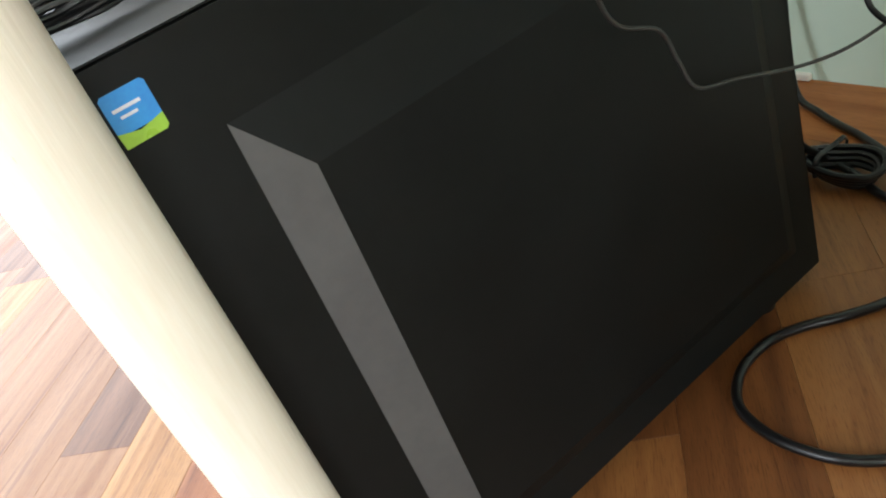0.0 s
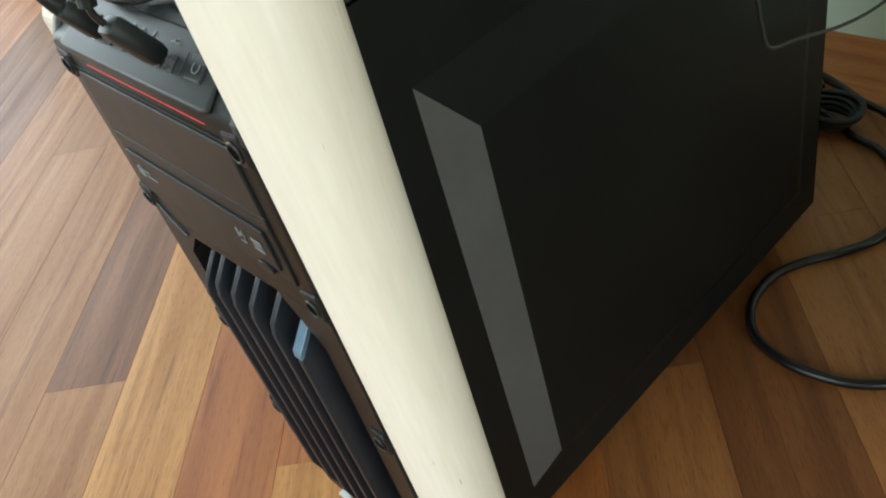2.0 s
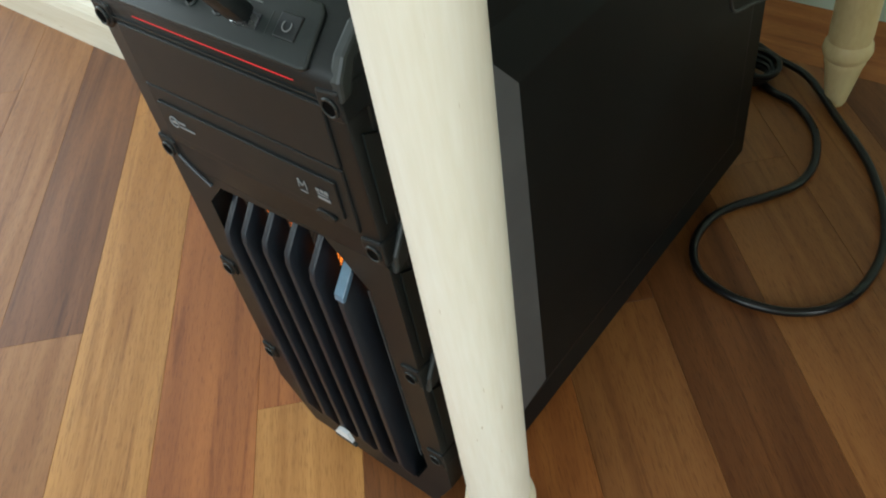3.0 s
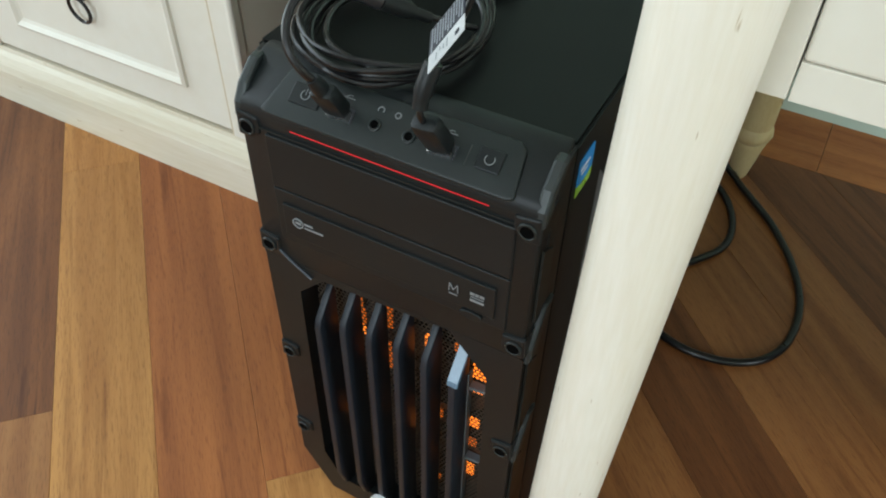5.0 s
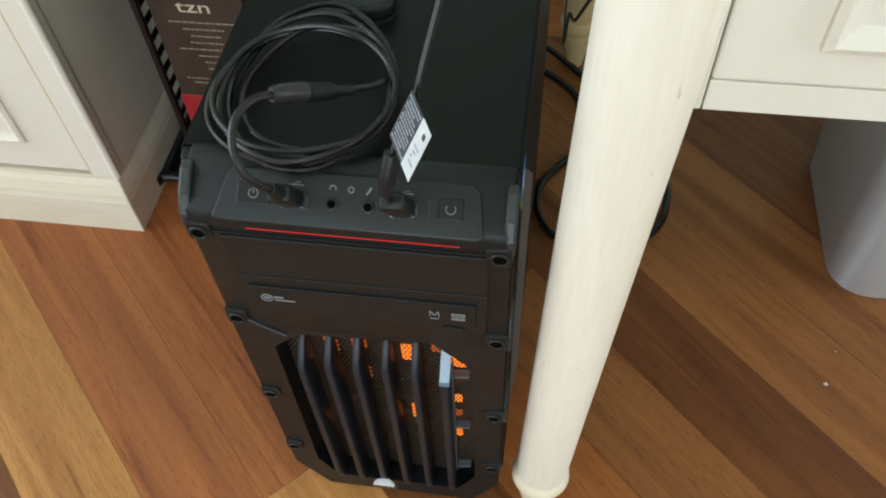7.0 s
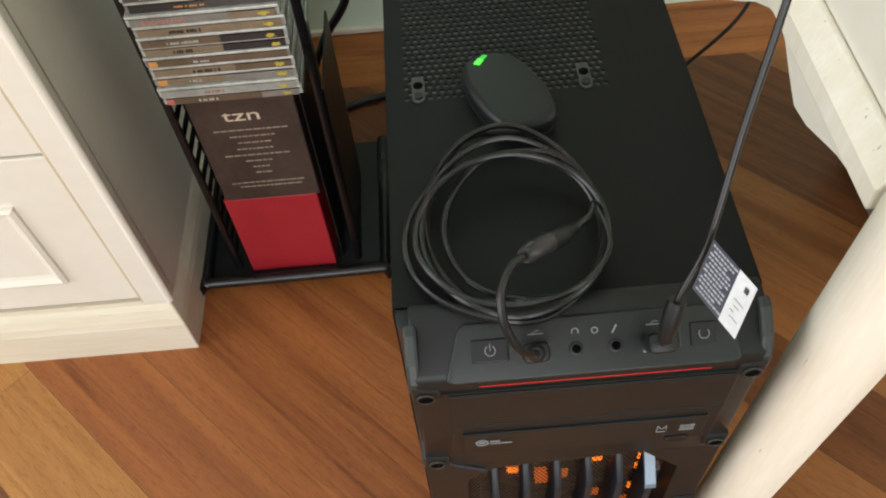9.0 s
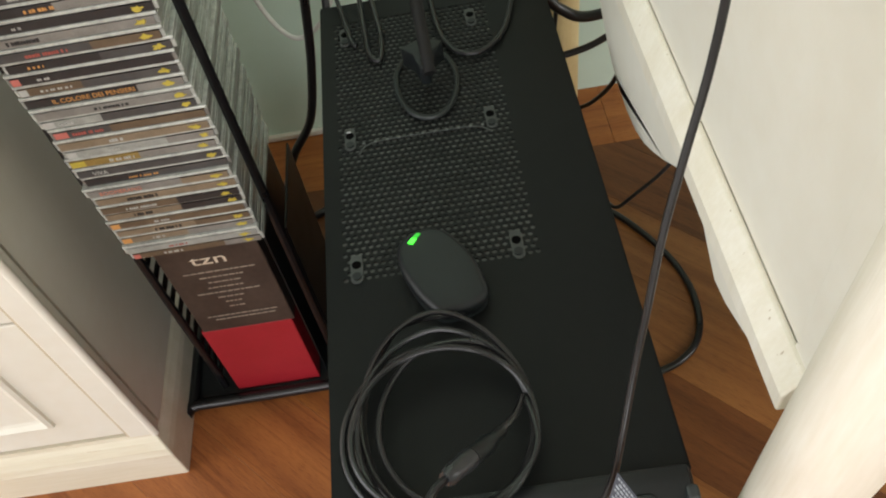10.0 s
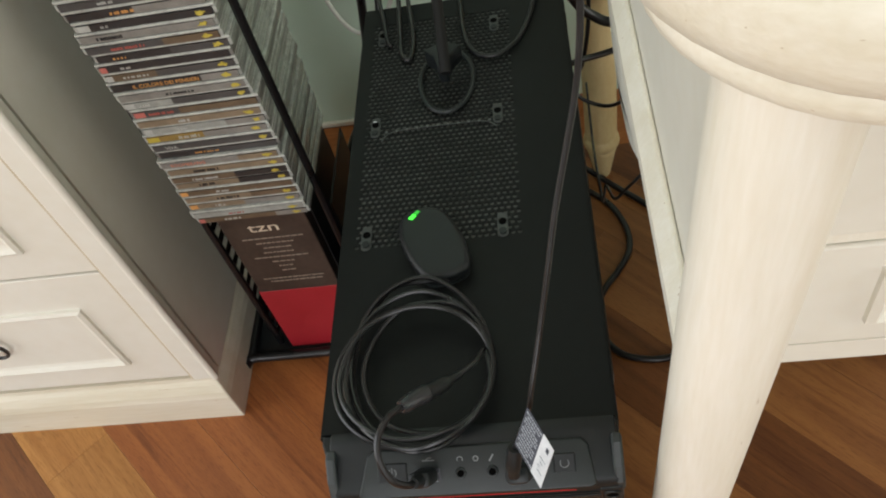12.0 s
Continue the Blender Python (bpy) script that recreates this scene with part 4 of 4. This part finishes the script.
part("bracket", prism([(0.076, 0.372), (0.088, 0.378), (0.096, 0.378), (0.109, 0.374), (0.100, 0.362), (0.096, 0.346), (0.089, 0.346), (0.085, 0.362)], "z", PZ + 0.014, PZ + 0.032, 0.002), PLASTIC, ant, "", True)
part("rod", tube([(0.0960, 0.340, PZ + 0.030), (0.0935, 0.400, PZ + 0.068), (0.0900, 0.500, PZ + 0.130), (0.088, 0.60, PZ + 0.20), (0.088, 0.70, PZ + 0.30)], [0.0048, 0.0044, 0.0042, 0.0040], 10, 5), ROD, ant, "", True)

# ---- disc rack with cases ----
RX0, RX1, RY = -0.208, -0.068, 0.360
rack = thing("cd_rack", (-0.138, 0.43, 0), "black metal disc tower standing on the floor", "rack")
part("base", box(-0.245, 0.358, 0.0, -0.036, 0.56, 0.014, 0.003), PLASTIC, rack, "black base plate", True)
part("base_rim", tube([(-0.036, 0.56, 0.016), (-0.036, 0.362, 0.016), (-0.040, 0.356, 0.016), (-0.240, 0.354, 0.016), (-0.245, 0.360, 0.016), (-0.245, 0.56, 0.016)], 0.0065, 10, 3), RUBBER, rack, "", True)
for x in (RX0, RX1):
    for y in (RY + 0.016, 0.505):
        inner = x if y < 0.45 else x + (0.035 if x < -0.138 else -0.035)
        part("upright", tube([(inner, y, 0.012), (inner, y, 0.40), (inner, y, 0.80)], 0.0042, 8, 3), RUBBER, rack, "", True)
    part("top_bar", tube([(x, RY + 0.016, 0.80), (x, 0.43, 0.806), (x + (0.035 if x < -0.138 else -0.035), 0.505, 0.80)], 0.0036, 8, 4), RUBBER, rack, "", True)
for i in range(33):
    z = 0.030 + 0.0217 * i
    part("slot_bar", box(RX0 - 0.001, 0.379, z, RX0 + 0.0012, 0.412, z + 0.0075), ROD, rack)
part("side_sheet", box(RX0 - 0.001, 0.4122, 0.016, RX0 + 0.001, 0.500, 0.79), PLASTIC, rack, "black side sheet")
part("side_sheet", box(RX1 + 0.002, 0.385, 0.016, RX1 + 0.004, 0.50, 0.27), PLASTIC, rack, "black side sheet")
part("side_sheet", box(-0.0860, 0.376, 0.016, -0.0845, 0.50, 0.29), PLASTIC, rack, "black side sheet")
REDBOX = material("red_card", (0.37, 0.018, 0.028), 0.42, second=(0.33, 0.014, 0.022), scale=30)
rb = thing("red_disc_box", (-0.141, 0.44, 0.0148), "bright red card disc box set in the rack", "box")
part("box_body", box(-0.191, 0.367, 0.0148, -0.093, 0.50, 0.1445, 0.0012), REDBOX, rb)
BROWNBOX = material("brown_card", (0.062, 0.046, 0.037), 0.34, second=(0.030, 0.023, 0.020), scale=18)
CREAMINK = material("cream_ink", (0.72, 0.60, 0.46), 0.5)
tb = thing("black_disc_box", (-0.139, 0.44, 0.1450), "dark brown disc box with cream lettering, standing on a red box", "box")
part("box_body", box(-0.188, 0.366, 0.1450, -0.089, 0.50, 0.294, 0.0012), BROWNBOX, tb)


def lettering(name, text, size, m, mat, owner, label=""):
    """Flat letters with a little depth, as a mesh part."""
    cu = bpy.data.curves.new(name, "FONT")
    cu.body, cu.size, cu.extrude, cu.align_x, cu.align_y = text, size, 0.0002, "CENTER", "CENTER"
    ob = new(name, cu)
    me = bpy.data.meshes.new_from_object(ob.evaluated_get(bpy.context.evaluated_depsgraph_get()))
    bpy.data.objects.remove(ob)
    me.transform(m)
    bm = bmesh.new()
    bm.from_mesh(me)
    bpy.data.meshes.remove(me)
    return part(name, bm, mat, owner, label)


lettering("title", "tzn", 0.020, pose(-0.141, 0.3656, 0.2645, 90, 0, 0) @ Matrix.Diagonal((1.45, 1, 1, 1)), CREAMINK, tb, "cream title letters")
DIMINK = material("dim_cream_ink", (0.36, 0.29, 0.23), 0.5)
random.seed(5)
for i, w in enumerate((0.066, 0.040, 0.028, 0.034, 0.062, 0.026, 0.016, 0.014, 0, 0.070, 0.056)):
    if not w:
        continue
    zc, x = (0.2462 - 0.0086 * i) if i < 8 else (0.1715 - 0.006 * (i - 9)), -0.139 - w / 2
    bm = bmesh.new()
    while x < -0.139 + w / 2:
        wide = random.uniform(0.0022, 0.0075)
        box(x, 0.3654, zc - 0.0008, x + wide, 0.3659, zc + 0.0006, into=bm)
        x += wide + 0.0013
    part("printed_line", bm, DIMINK, tb)

# jewel cases: clear box, paper spine, printed marks and a small yellow corner mark
CLEAR = material("clear_case_plastic", (0.54, 0.56, 0.51), 0.24, second=(0.30, 0.31, 0.29), scale=90, coat=0.5)
YELLOW = material("yellow_mark", (0.52, 0.41, 0.06), 0.5)
SALMON = material("ink_salmon", (0.62, 0.25, 0.17), 0.5)
TEAL = material("ink_teal", (0.18, 0.34, 0.30), 0.5)
PINK = material("ink_pink", (0.55, 0.16, 0.13), 0.5)
# what can be read on the spines, and the coloured mark at the other end: row -> (words, ink)
SPINES = [material("spine_" + n, c, 0.35, second=tuple(v * 0.7 for v in c), scale=90) for n, c in (
    ("grey", (0.23, 0.22, 0.20)), ("black", (0.03, 0.03, 0.032)), ("brown", (0.14, 0.10, 0.065)), ("charcoal", (0.07, 0.07, 0.07)), ("silver", (0.34, 0.35, 0.32)), ("tan", (0.24, 0.185, 0.125)), ("ochre", (0.30, 0.20, 0.06)))]
INKS = [material("ink_" + n, c, 0.5) for n, c in (("white", (0.48, 0.48, 0.45)), ("red", (0.42, 0.10, 0.08)), ("orange", (0.65, 0.32, 0.10)), ("black", (0.02, 0.02, 0.02)))]
SPINE_TEXT = {8: ("BOOMERANG", SALMON), 10: ("VIVA", INKS[0]), 17: ("IL COLORE DEI PENSIERI", INKS[2])}
SPINE_MARK = {0: PINK, 2: INKS[2], 4: INKS[2], 11: YELLOW, 12: INKS[0], 14: PINK, 15: INKS[0], 18: INKS[0], 19: PINK, 23: INKS[0], 26: PINK, 29: INKS[0], 33: INKS[0]}
random.seed(11)
ORDER = [2, 4, 5, 5, 2, 5, 2, 5, 0, 1, 3, 6, 4, 5, 3, 4, 0, 1, 2, 1, 1, 3, 0, 1, 1, 3, 1, 0, 1, 1, 3, 2, 1, 1, 3, 1, 1, 0, 3, 1]
for i, kind in enumerate(ORDER):
    z = 0.2965 + 0.01085 * i
    dx, dy = random.uniform(-0.0024, 0.0024), random.uniform(-0.0022, 0.0022)
    x0, x1, y0 = -0.199 + dx, -0.076 + dx, 0.353 + dy
    cd = thing("cd_case", (-0.138, 0.425, z), "disc jewel case lying flat in the rack", "cd case", "discs in the rack")
    part("case_lid", box(x0, y0, z + 0.0072, x1, y0 + 0.142, z + 0.0101, 0.0008, 2), CLEAR, cd, "scratched clear plastic")
    part("case_tray", box(x0, y0 + 0.0006, z, x1, y0 + 0.142, z + 0.0064, 0.0006, 1), (CLEAR, CLEAR, SPINES[4], CLEAR, SPINES[0])[i % 5], cd)
    part("spine", box(x0 + 0.003, y0 - 0.0004, z + 0.0002, x1 - 0.003, y0 + 0.001, z + 0.0068), SPINES[kind], cd, "printed paper spine")
    if i % 3 != 1:
        cut = random.uniform(0.35, 0.75)
        part("spine_band", box(x0 + 0.003 + 0.117 * cut, y0 - 0.0006, z + 0.0002, x1 - 0.003, y0 + 0.001, z + 0.0068), SPINES[random.choice((2, 3, 5, 0, 1))], cd)
    ink = INKS[random.choice((0, 0, 0, 0, 2, 1))] if kind in (1, 3, 2) else INKS[random.choice((3, 3, 3, 1, 0))]
    bm = bmesh.new()
    px = x0 + random.uniform(0.012, 0.05)
    tall = random.uniform(0.0008, 0.0016)
    for _ in range(random.randint(4, 13)):
        w = random.uniform(0.0006, 0.0022)
        box(px, y0 - 0.0010, z + 0.0034 - tall, px + w, y0 - 0.0003, z + 0.0034 + tall * random.uniform(0.5, 1.0), into=bm)
        px += w + random.choice((0.0005, 0.0005, 0.0020))
    if i in SPINE_TEXT:
        bm.free()
        words, ink = SPINE_TEXT[i]
        lettering("spine_title", words, 0.0054, pose(x0 + 0.014 + 0.0018 * len(words), y0 - 0.0008, z + 0.0034, 90, 0, 0) @ Matrix.Diagonal((1.05, 1, 1, 1)), ink, cd, "printed title letters")
    else:
        part("spine_print", bm, ink, cd)
    if i in SPINE_MARK:
        part("spine_mark", box(x0 + 0.0035, y0 - 0.0008, z + 0.0008, x0 + random.uniform(0.009, 0.016), y0 - 0.0003, z + 0.0064), SPINE_MARK[i], cd)
    if i % 5 != 4:
        mx = x1 - 0.0125 + random.uniform(-0.002, 0.002)
        spikes = [(mx + random.uniform(0.0018, 0.0058) * math.cos(q), z + 0.0035 + random.uniform(0.0009, 0.0030) * math.sin(q)) for q in (2 * math.pi * j / 18 for j in range(18))]
        bm = prism(spikes, "y", y0 - 0.0010, y0 - 0.0003)
        part("corner_mark", bm, YELLOW, cd, "small yellow mark")

# ---- bin under the desk ----
BINGREY = material("grey_white_plastic", (0.50, 0.51, 0.53), 0.35, second=(0.45, 0.46, 0.48), scale=8)
wb = thing("waste_bin", (0.63, 0.385, 0), "pale grey plastic bin standing under the desk", "bin")


def rounded(x0, y0, x1, y1, r):
    pts = []
    for cx, cy, a in ((x1 - r, y1 - r, 0), (x0 + r, y1 - r, 90), (x0 + r, y0 + r, 180), (x1 - r, y0 + r, 270)):
        pts += [(cx + r * math.cos(radians(a + i * 15)), cy + r * math.sin(radians(a + i * 15))) for i in range(7)]
    return pts


bm = bmesh.new()
rings = []
for g, z in ((0.0, 0.0), (0.004, 0.006), (0.020, 0.27), (0.024, 0.272), (0.024, 0.282), (0.018, 0.282), (0.015, 0.27), (0.0, 0.012)):
    rings.append([bm.verts.new((x, y, z)) for x, y in rounded(0.538 - g, 0.280 - g, 0.740 + g, 0.49 + g, 0.04)])
for a, b in zip(rings, rings[1:]):
    for i in range(len(a)):
        bm.faces.new((a[i], a[(i + 1) % len(a)], b[(i + 1) % len(a)], b[i]))
bm.faces.new(rings[0][::-1]), bm.faces.new(rings[-1])
part("bin_body", bm, BINGREY, wb, "", True)

# ---- cables on the floor and behind the tower ----


def cable(name, pts, r, label, mat=None, **k):
    ob = part(name, tube(pts, r, 10, 8, **k), mat or RUBBER, None, "", True)
    ORIGIN[ob.name] = Vector((0, 0, 0))
    return tagged(ob, label, "cable")


power_cord = cable("power_cord", [(0.12, 0.475, 0.30), (0.115, 0.54, 0.20), (0.10, 0.60, 0.06), (0.110, 0.640, 0.010), (0.145, 0.628, 0.006), (0.180, 0.608, 0.005), (0.211, 0.597, 0.005), (0.245, 0.564, 0.005), (0.264, 0.519, 0.005), (0.264, 0.480, 0.005), (0.246, 0.447, 0.005),
                     (0.224, 0.418, 0.005), (0.2115, 0.388, 0.005), (0.2145, 0.351, 0.005), (0.2345, 0.322, 0.005), (0.266, 0.311, 0.005), (0.295, 0.312, 0.005), (0.323, 0.321, 0.005), (0.347, 0.341, 0.005), (0.361, 0.374, 0.005), (0.362, 0.425, 0.005), (0.345, 0.480, 0.005),
                     (0.308, 0.541, 0.005), (0.258, 0.593, 0.006), (0.207, 0.640, 0.012), (0.159, 0.668, 0.006), (0.112, 0.694, 0.005), (0.050, 0.722, 0.006), (0.0, 0.75, 0.02), (-0.02, 0.78, 0.14)], 0.0042, "thick black power cord looped on the wooden floor")
part("plug", box(0.109, 0.4825, 0.286, 0.131, 0.512, 0.308, 0.003), RUBBER, power_cord, "black moulded plug", True)

cable("thin_cable", [(0.226, 0.60, 0.20), (0.224, 0.52, 0.205), (0.2225, 0.46, 0.219), (0.2220, 0.396, 0.243), (0.2220, 0.358, 0.257), (0.2225, 0.346, 0.281), (0.224, 0.334, 0.308), (0.228, 0.300, 0.328), (0.236, 0.282, 0.36), (0.2555, 0.26, 0.42), (0.2590, 0.25, 0.48)], 0.0014, "thin grey cable hanging beside the tower", material("thin_cable_grey", (0.030, 0.031, 0.030), 0.5))
WHITECORD = material("white_cord", (0.72, 0.72, 0.68), 0.45)
cable("white_cable", [(-0.16, 0.775, 0.52), (-0.12, 0.75, 0.38), (-0.095, 0.72, 0.287), (-0.064, 0.70, 0.250), (-0.030, 0.70, 0.262), (-0.006, 0.70, 0.30), (0.004, 0.70, 0.36), (0.01, 0.72, 0.50), (0.03, 0.77, 0.72)], 0.0030, "thin white cable drooping along the green wall", WHITECORD)
cable("black_cable", [(-0.01, 0.72, 0.72), (-0.012, 0.63, 0.50), (-0.017, 0.60, 0.405), (-0.024, 0.60, 0.348), (-0.036, 0.60, 0.278), (-0.056, 0.60, 0.205), (-0.092, 0.605, 0.145), (-0.118, 0.61, 0.070), (-0.112, 0.62, 0.012), (-0.07, 0.64, 0.006), (0.0, 0.66, 0.006)], 0.0052, "thick black cable falling behind the disc rack")
cable("black_cable", [(-0.02, 0.74, 0.70), (-0.004, 0.66, 0.50), (0.004, 0.60, 0.41), (0.002, 0.56, 0.35), (0.02, 0.52, 0.30), (0.03, 0.486, 0.28)], 0.0040, "black cable plugged into the back of the tower")
cable("signal_cable", [(0.03, 0.76, 0.66), (0.030, 0.62, 0.50), (0.034, 0.545, 0.468), (0.044, 0.49, 0.450), (0.047, 0.44, 0.4385), (0.050, 0.405, 0.4385), (0.058, 0.398, 0.4385), (0.060, 0.43, 0.4385), (0.054, 0.49, 0.450), (0.060, 0.56, 0.49), (0.07, 0.70, 0.62)], 0.0022, "thin black cable looping over the tower top")
cable("signal_cable", [(0.010, 0.70, 0.56), (0.012, 0.56, 0.46), (0.022, 0.50, 0.447), (0.030, 0.46, 0.4385), (0.036, 0.425, 0.4385), (0.040, 0.42, 0.4385)], 0.0020, "thin black cable lying on the tower top")
cable("signal_cable", [(0.17, 0.74, 0.62), (0.180, 0.60, 0.49), (0.180, 0.50, 0.447), (0.165, 0.425, 0.4385), (0.145, 0.392, 0.4385), (0.125, 0.388, 0.4385), (0.112, 0.405, 0.4385), (0.106, 0.44, 0.4385), (0.104, 0.50, 0.448), (0.108, 0.60, 0.50), (0.11, 0.75, 0.62)], 0.0021, "thin black cable arching over the tower top")
cable("black_cable", [(0.19, 0.76, 0.60), (0.198, 0.60, 0.44), (0.204, 0.555, 0.392), (0.216, 0.55, 0.362), (0.234, 0.55, 0.340), (0.262, 0.55, 0.327), (0.33, 0.56, 0.33)], 0.0055, "thick black cable running under the desk")
cable("signal_cable", [(0.232, 0.76, 0.55), (0.231, 0.60, 0.40), (0.231, 0.57, 0.330), (0.222, 0.57, 0.262), (0.210, 0.565, 0.236), (0.216, 0.56, 0.214), (0.244, 0.55, 0.205), (0.262, 0.52, 0.24), (0.272, 0.47, 0.32), (0.270, 0.44, 0.42), (0.268, 0.43, 0.49)], 0.0024, "thin black cable hanging behind the tower")
cable("signal_cable", [(0.19, 0.50, 0.315), (0.214, 0.50, 0.323), (0.254, 0.505, 0.328), (0.30, 0.52, 0.34)], 0.0034, "short black cable from the tower to the desk")
setting("baseboard", box(-0.25, Y1 - 0.008, 0.0005, -0.01, Y1 - 0.0002, 0.010, 0.002), WHITE, "narrow white bead where floor meets wall", "baseboard")
# spare cord bundle behind the tower
knot = thing("cord_bundle", (0.115, 0.655, 0.0), "dark tangled cord bundle on the floor with a grey tie", "cable")
random.seed(8)
for j in range(4):
    pts = [(0.135 + (0.030 + 0.004 * j) * math.cos(a) + random.uniform(-0.003, 0.003), 0.625 + (0.016 + 0.003 * j) * math.sin(a), 0.007 + 0.005 * j + 0.003 * math.sin(2 * a)) for a in (2 * math.pi * i / 10 for i in range(10))]
    part("cord", tube(pts, 0.0036, 8, 4, True), RUBBER, knot, "", True)
part("tie", tube([(0.118, 0.605, 0.010), (0.122, 0.604, 0.032), (0.126, 0.630, 0.036), (0.124, 0.652, 0.030), (0.120, 0.652, 0.008)], 0.0026, 8, 4, flat=0.4), COLLAR, knot, "grey plastic tie", True)

# crumbs on the boards
CRUMB = material("pale_crumb", (0.70, 0.66, 0.58), 0.7)
random.seed(8)
for x, y, r in ((0.263, -0.011, 0.0016), (0.259, -0.0245, 0.0019), (0.517, 0.167, 0.0022), (0.532, 0.207, 0.0009)):
    bm = bmesh.new()
    bmesh.ops.create_icosphere(bm, subdivisions=1, radius=r)
    for v in bm.verts:
        k = random.uniform(0.6, 1.15)
        v.co = Vector((x + v.co.x * k * 1.3, y + v.co.y * k, max(0.0, r * 0.55 + v.co.z * 0.6 * k)))
    crumb = part("crumb", bm, CRUMB)
    tagged(crumb, "small pale crumb lying on the floorboards", "crumb", "crumbs on the floor")

# ---- wooden floor: diagonal planks, and a border along the wall ----
BORDER, WIDE, U0, C = 0.680, 0.0935, -0.0275, math.sqrt(0.5)
floor = thing("floor", (0, 0, 0), "diagonal hardwood strip floor in mixed honey and dark brown", "floor", kind="structure")
PICK = {(-2, 0): "dark", (-2, 1): "tan", (-1, 0): "honey", (-1, 1): "honey", (0, 0): "russet", (0, 1): "brown", (1, 0): "russet", (1, 1): "honey", (2, 0): "russet", (2, 1): "dark", (3, 0): "red", (3, 1): "tan",
        (4, 0): "dark", (4, 1): "amber", (5, 0): "dark", (5, 1): "brown", (6, 0): "amber", (6, 1): "amber", (7, 0): "amber", (7, 1): "brown", (8, 0): "dark", (8, 1): "dark", (9, 0): "dark", (9, 1): "brown", (-3, 0): "tan", (-3, 1): "honey", (-4, 0): "tan", (-4, 1): "tan", (-5, 0): "tan", (-5, 1): "brown", (-6, 0): "brown", (-6, 1): "honey"}
SEAM = {-2: -0.132, 1: -0.001, 4: -0.046, -1: -0.50, 0: 0.42, 2: -0.05, 3: 0.25, 5: 0.50, 6: -0.2, 7: 0.62, 8: 0.5, 9: 0.3, -3: 0.10, -4: -0.62, -5: -0.05, -6: -0.55}


def plank(u0, u1, v0, v1):
    """One board between u0 and u1 across and v0 and v1 along, cut off at the border and the walls; lies along its own x axis."""
    bm = box(v0 + 0.0001, u0 + 0.0001, -0.014, v1 - 0.0001, u1 - 0.0001, 0.0)
    top = [e for e in bm.edges if all(v.co.z > -0.001 for v in e.verts)]
    bmesh.ops.bevel(bm, geom=top, offset=0.00025, segments=1, affect="EDGES")
    for px, py, nx, ny in ((0, BORDER - 0.0004, 0, 1), (X0, 0, -1, 0), (X1, 0, 1, 0), (0, Y0, 0, -1)):
        # world x = (v + u) C, y = (u - v) C
        co = ((px - py) * C, (px + py) * C, 0)
        no = ((nx - ny) * C, (nx + ny) * C, 0)
        r = bmesh.ops.bisect_plane(bm, geom=bm.verts[:] + bm.edges[:] + bm.faces[:], plane_co=co, plane_no=no, clear_outer=True)
        edges = [g for g in r["geom_cut"] if isinstance(g, bmesh.types.BMEdge)]
        if edges and bm.faces:
            bmesh.ops.edgeloop_fill(bm, edges=edges)
    return bm


TURNED = pose(0, 0, 0, 0, 0, -45)
random.seed(21)
tones = ["honey", "tan", "brown", "dark", "tan", "brown", "red"]
far = {t: bmesh.new() for t in set(tones)}
for k in range(-40, 38):
    u0 = U0 + (k - 1) * WIDE
    s = SEAM.get(k, random.uniform(-0.3, 0.3))
    cuts = [s]
    while cuts[-1] < 3.6:
        cuts.append(cuts[-1] + (random.uniform(0.9, 1.2) if len(cuts) == 1 and k in SEAM else random.uniform(0.45, 0.85)))
    while cuts[0] > -3.6:
        cuts.insert(0, cuts[0] - (random.uniform(0.9, 1.2) if cuts[0] == s and k in SEAM else random.uniform(0.45, 0.85)))
    for v0, v1 in zip(cuts, cuts[1:]):
        tone = PICK.get((k, 0 if v1 <= s + 1e-6 else 1)) if (abs(v1 - s) < 1e-6 or abs(v0 - s) < 1e-6) else None
        tone = tone or random.choice(tones)
        bm = plank(u0, u0 + WIDE, v0, v1)
        if not bm.faces:
            bm.free()
            continue
        mid = (v0 + v1) / 2
        if -12 <= k <= 12 and abs(mid) < 1.6:
            me = bpy.data.meshes.new("plank")
            bm.to_mesh(me)
            bm.free()
            me.materials.append(PLANKS[tone])
            ob = new("plank", me)
            ob.parent, ob.matrix_basis = floor, TURNED
        else:
            joined(far[tone], bm)
for tone, bm in far.items():
    bmesh.ops.transform(bm, matrix=TURNED, verts=bm.verts)
    ob = part("far_planks", bm, PLANKS[tone], floor)
    tagged(ob, kind="stuff")
x = X0
while x < X1:
    w = min(random.uniform(0.7, 1.2), X1 - x)
    bm = box(x + 0.0003, BORDER, -0.014, x + w - 0.0003, Y1 - 0.0004, 0.0)
    me = bpy.data.meshes.new("plank")
    bm.to_mesh(me)
    bm.free()
    me.materials.append(PLANKS["red"])
    ob = new("plank", me)
    ob.parent = floor
    x += w
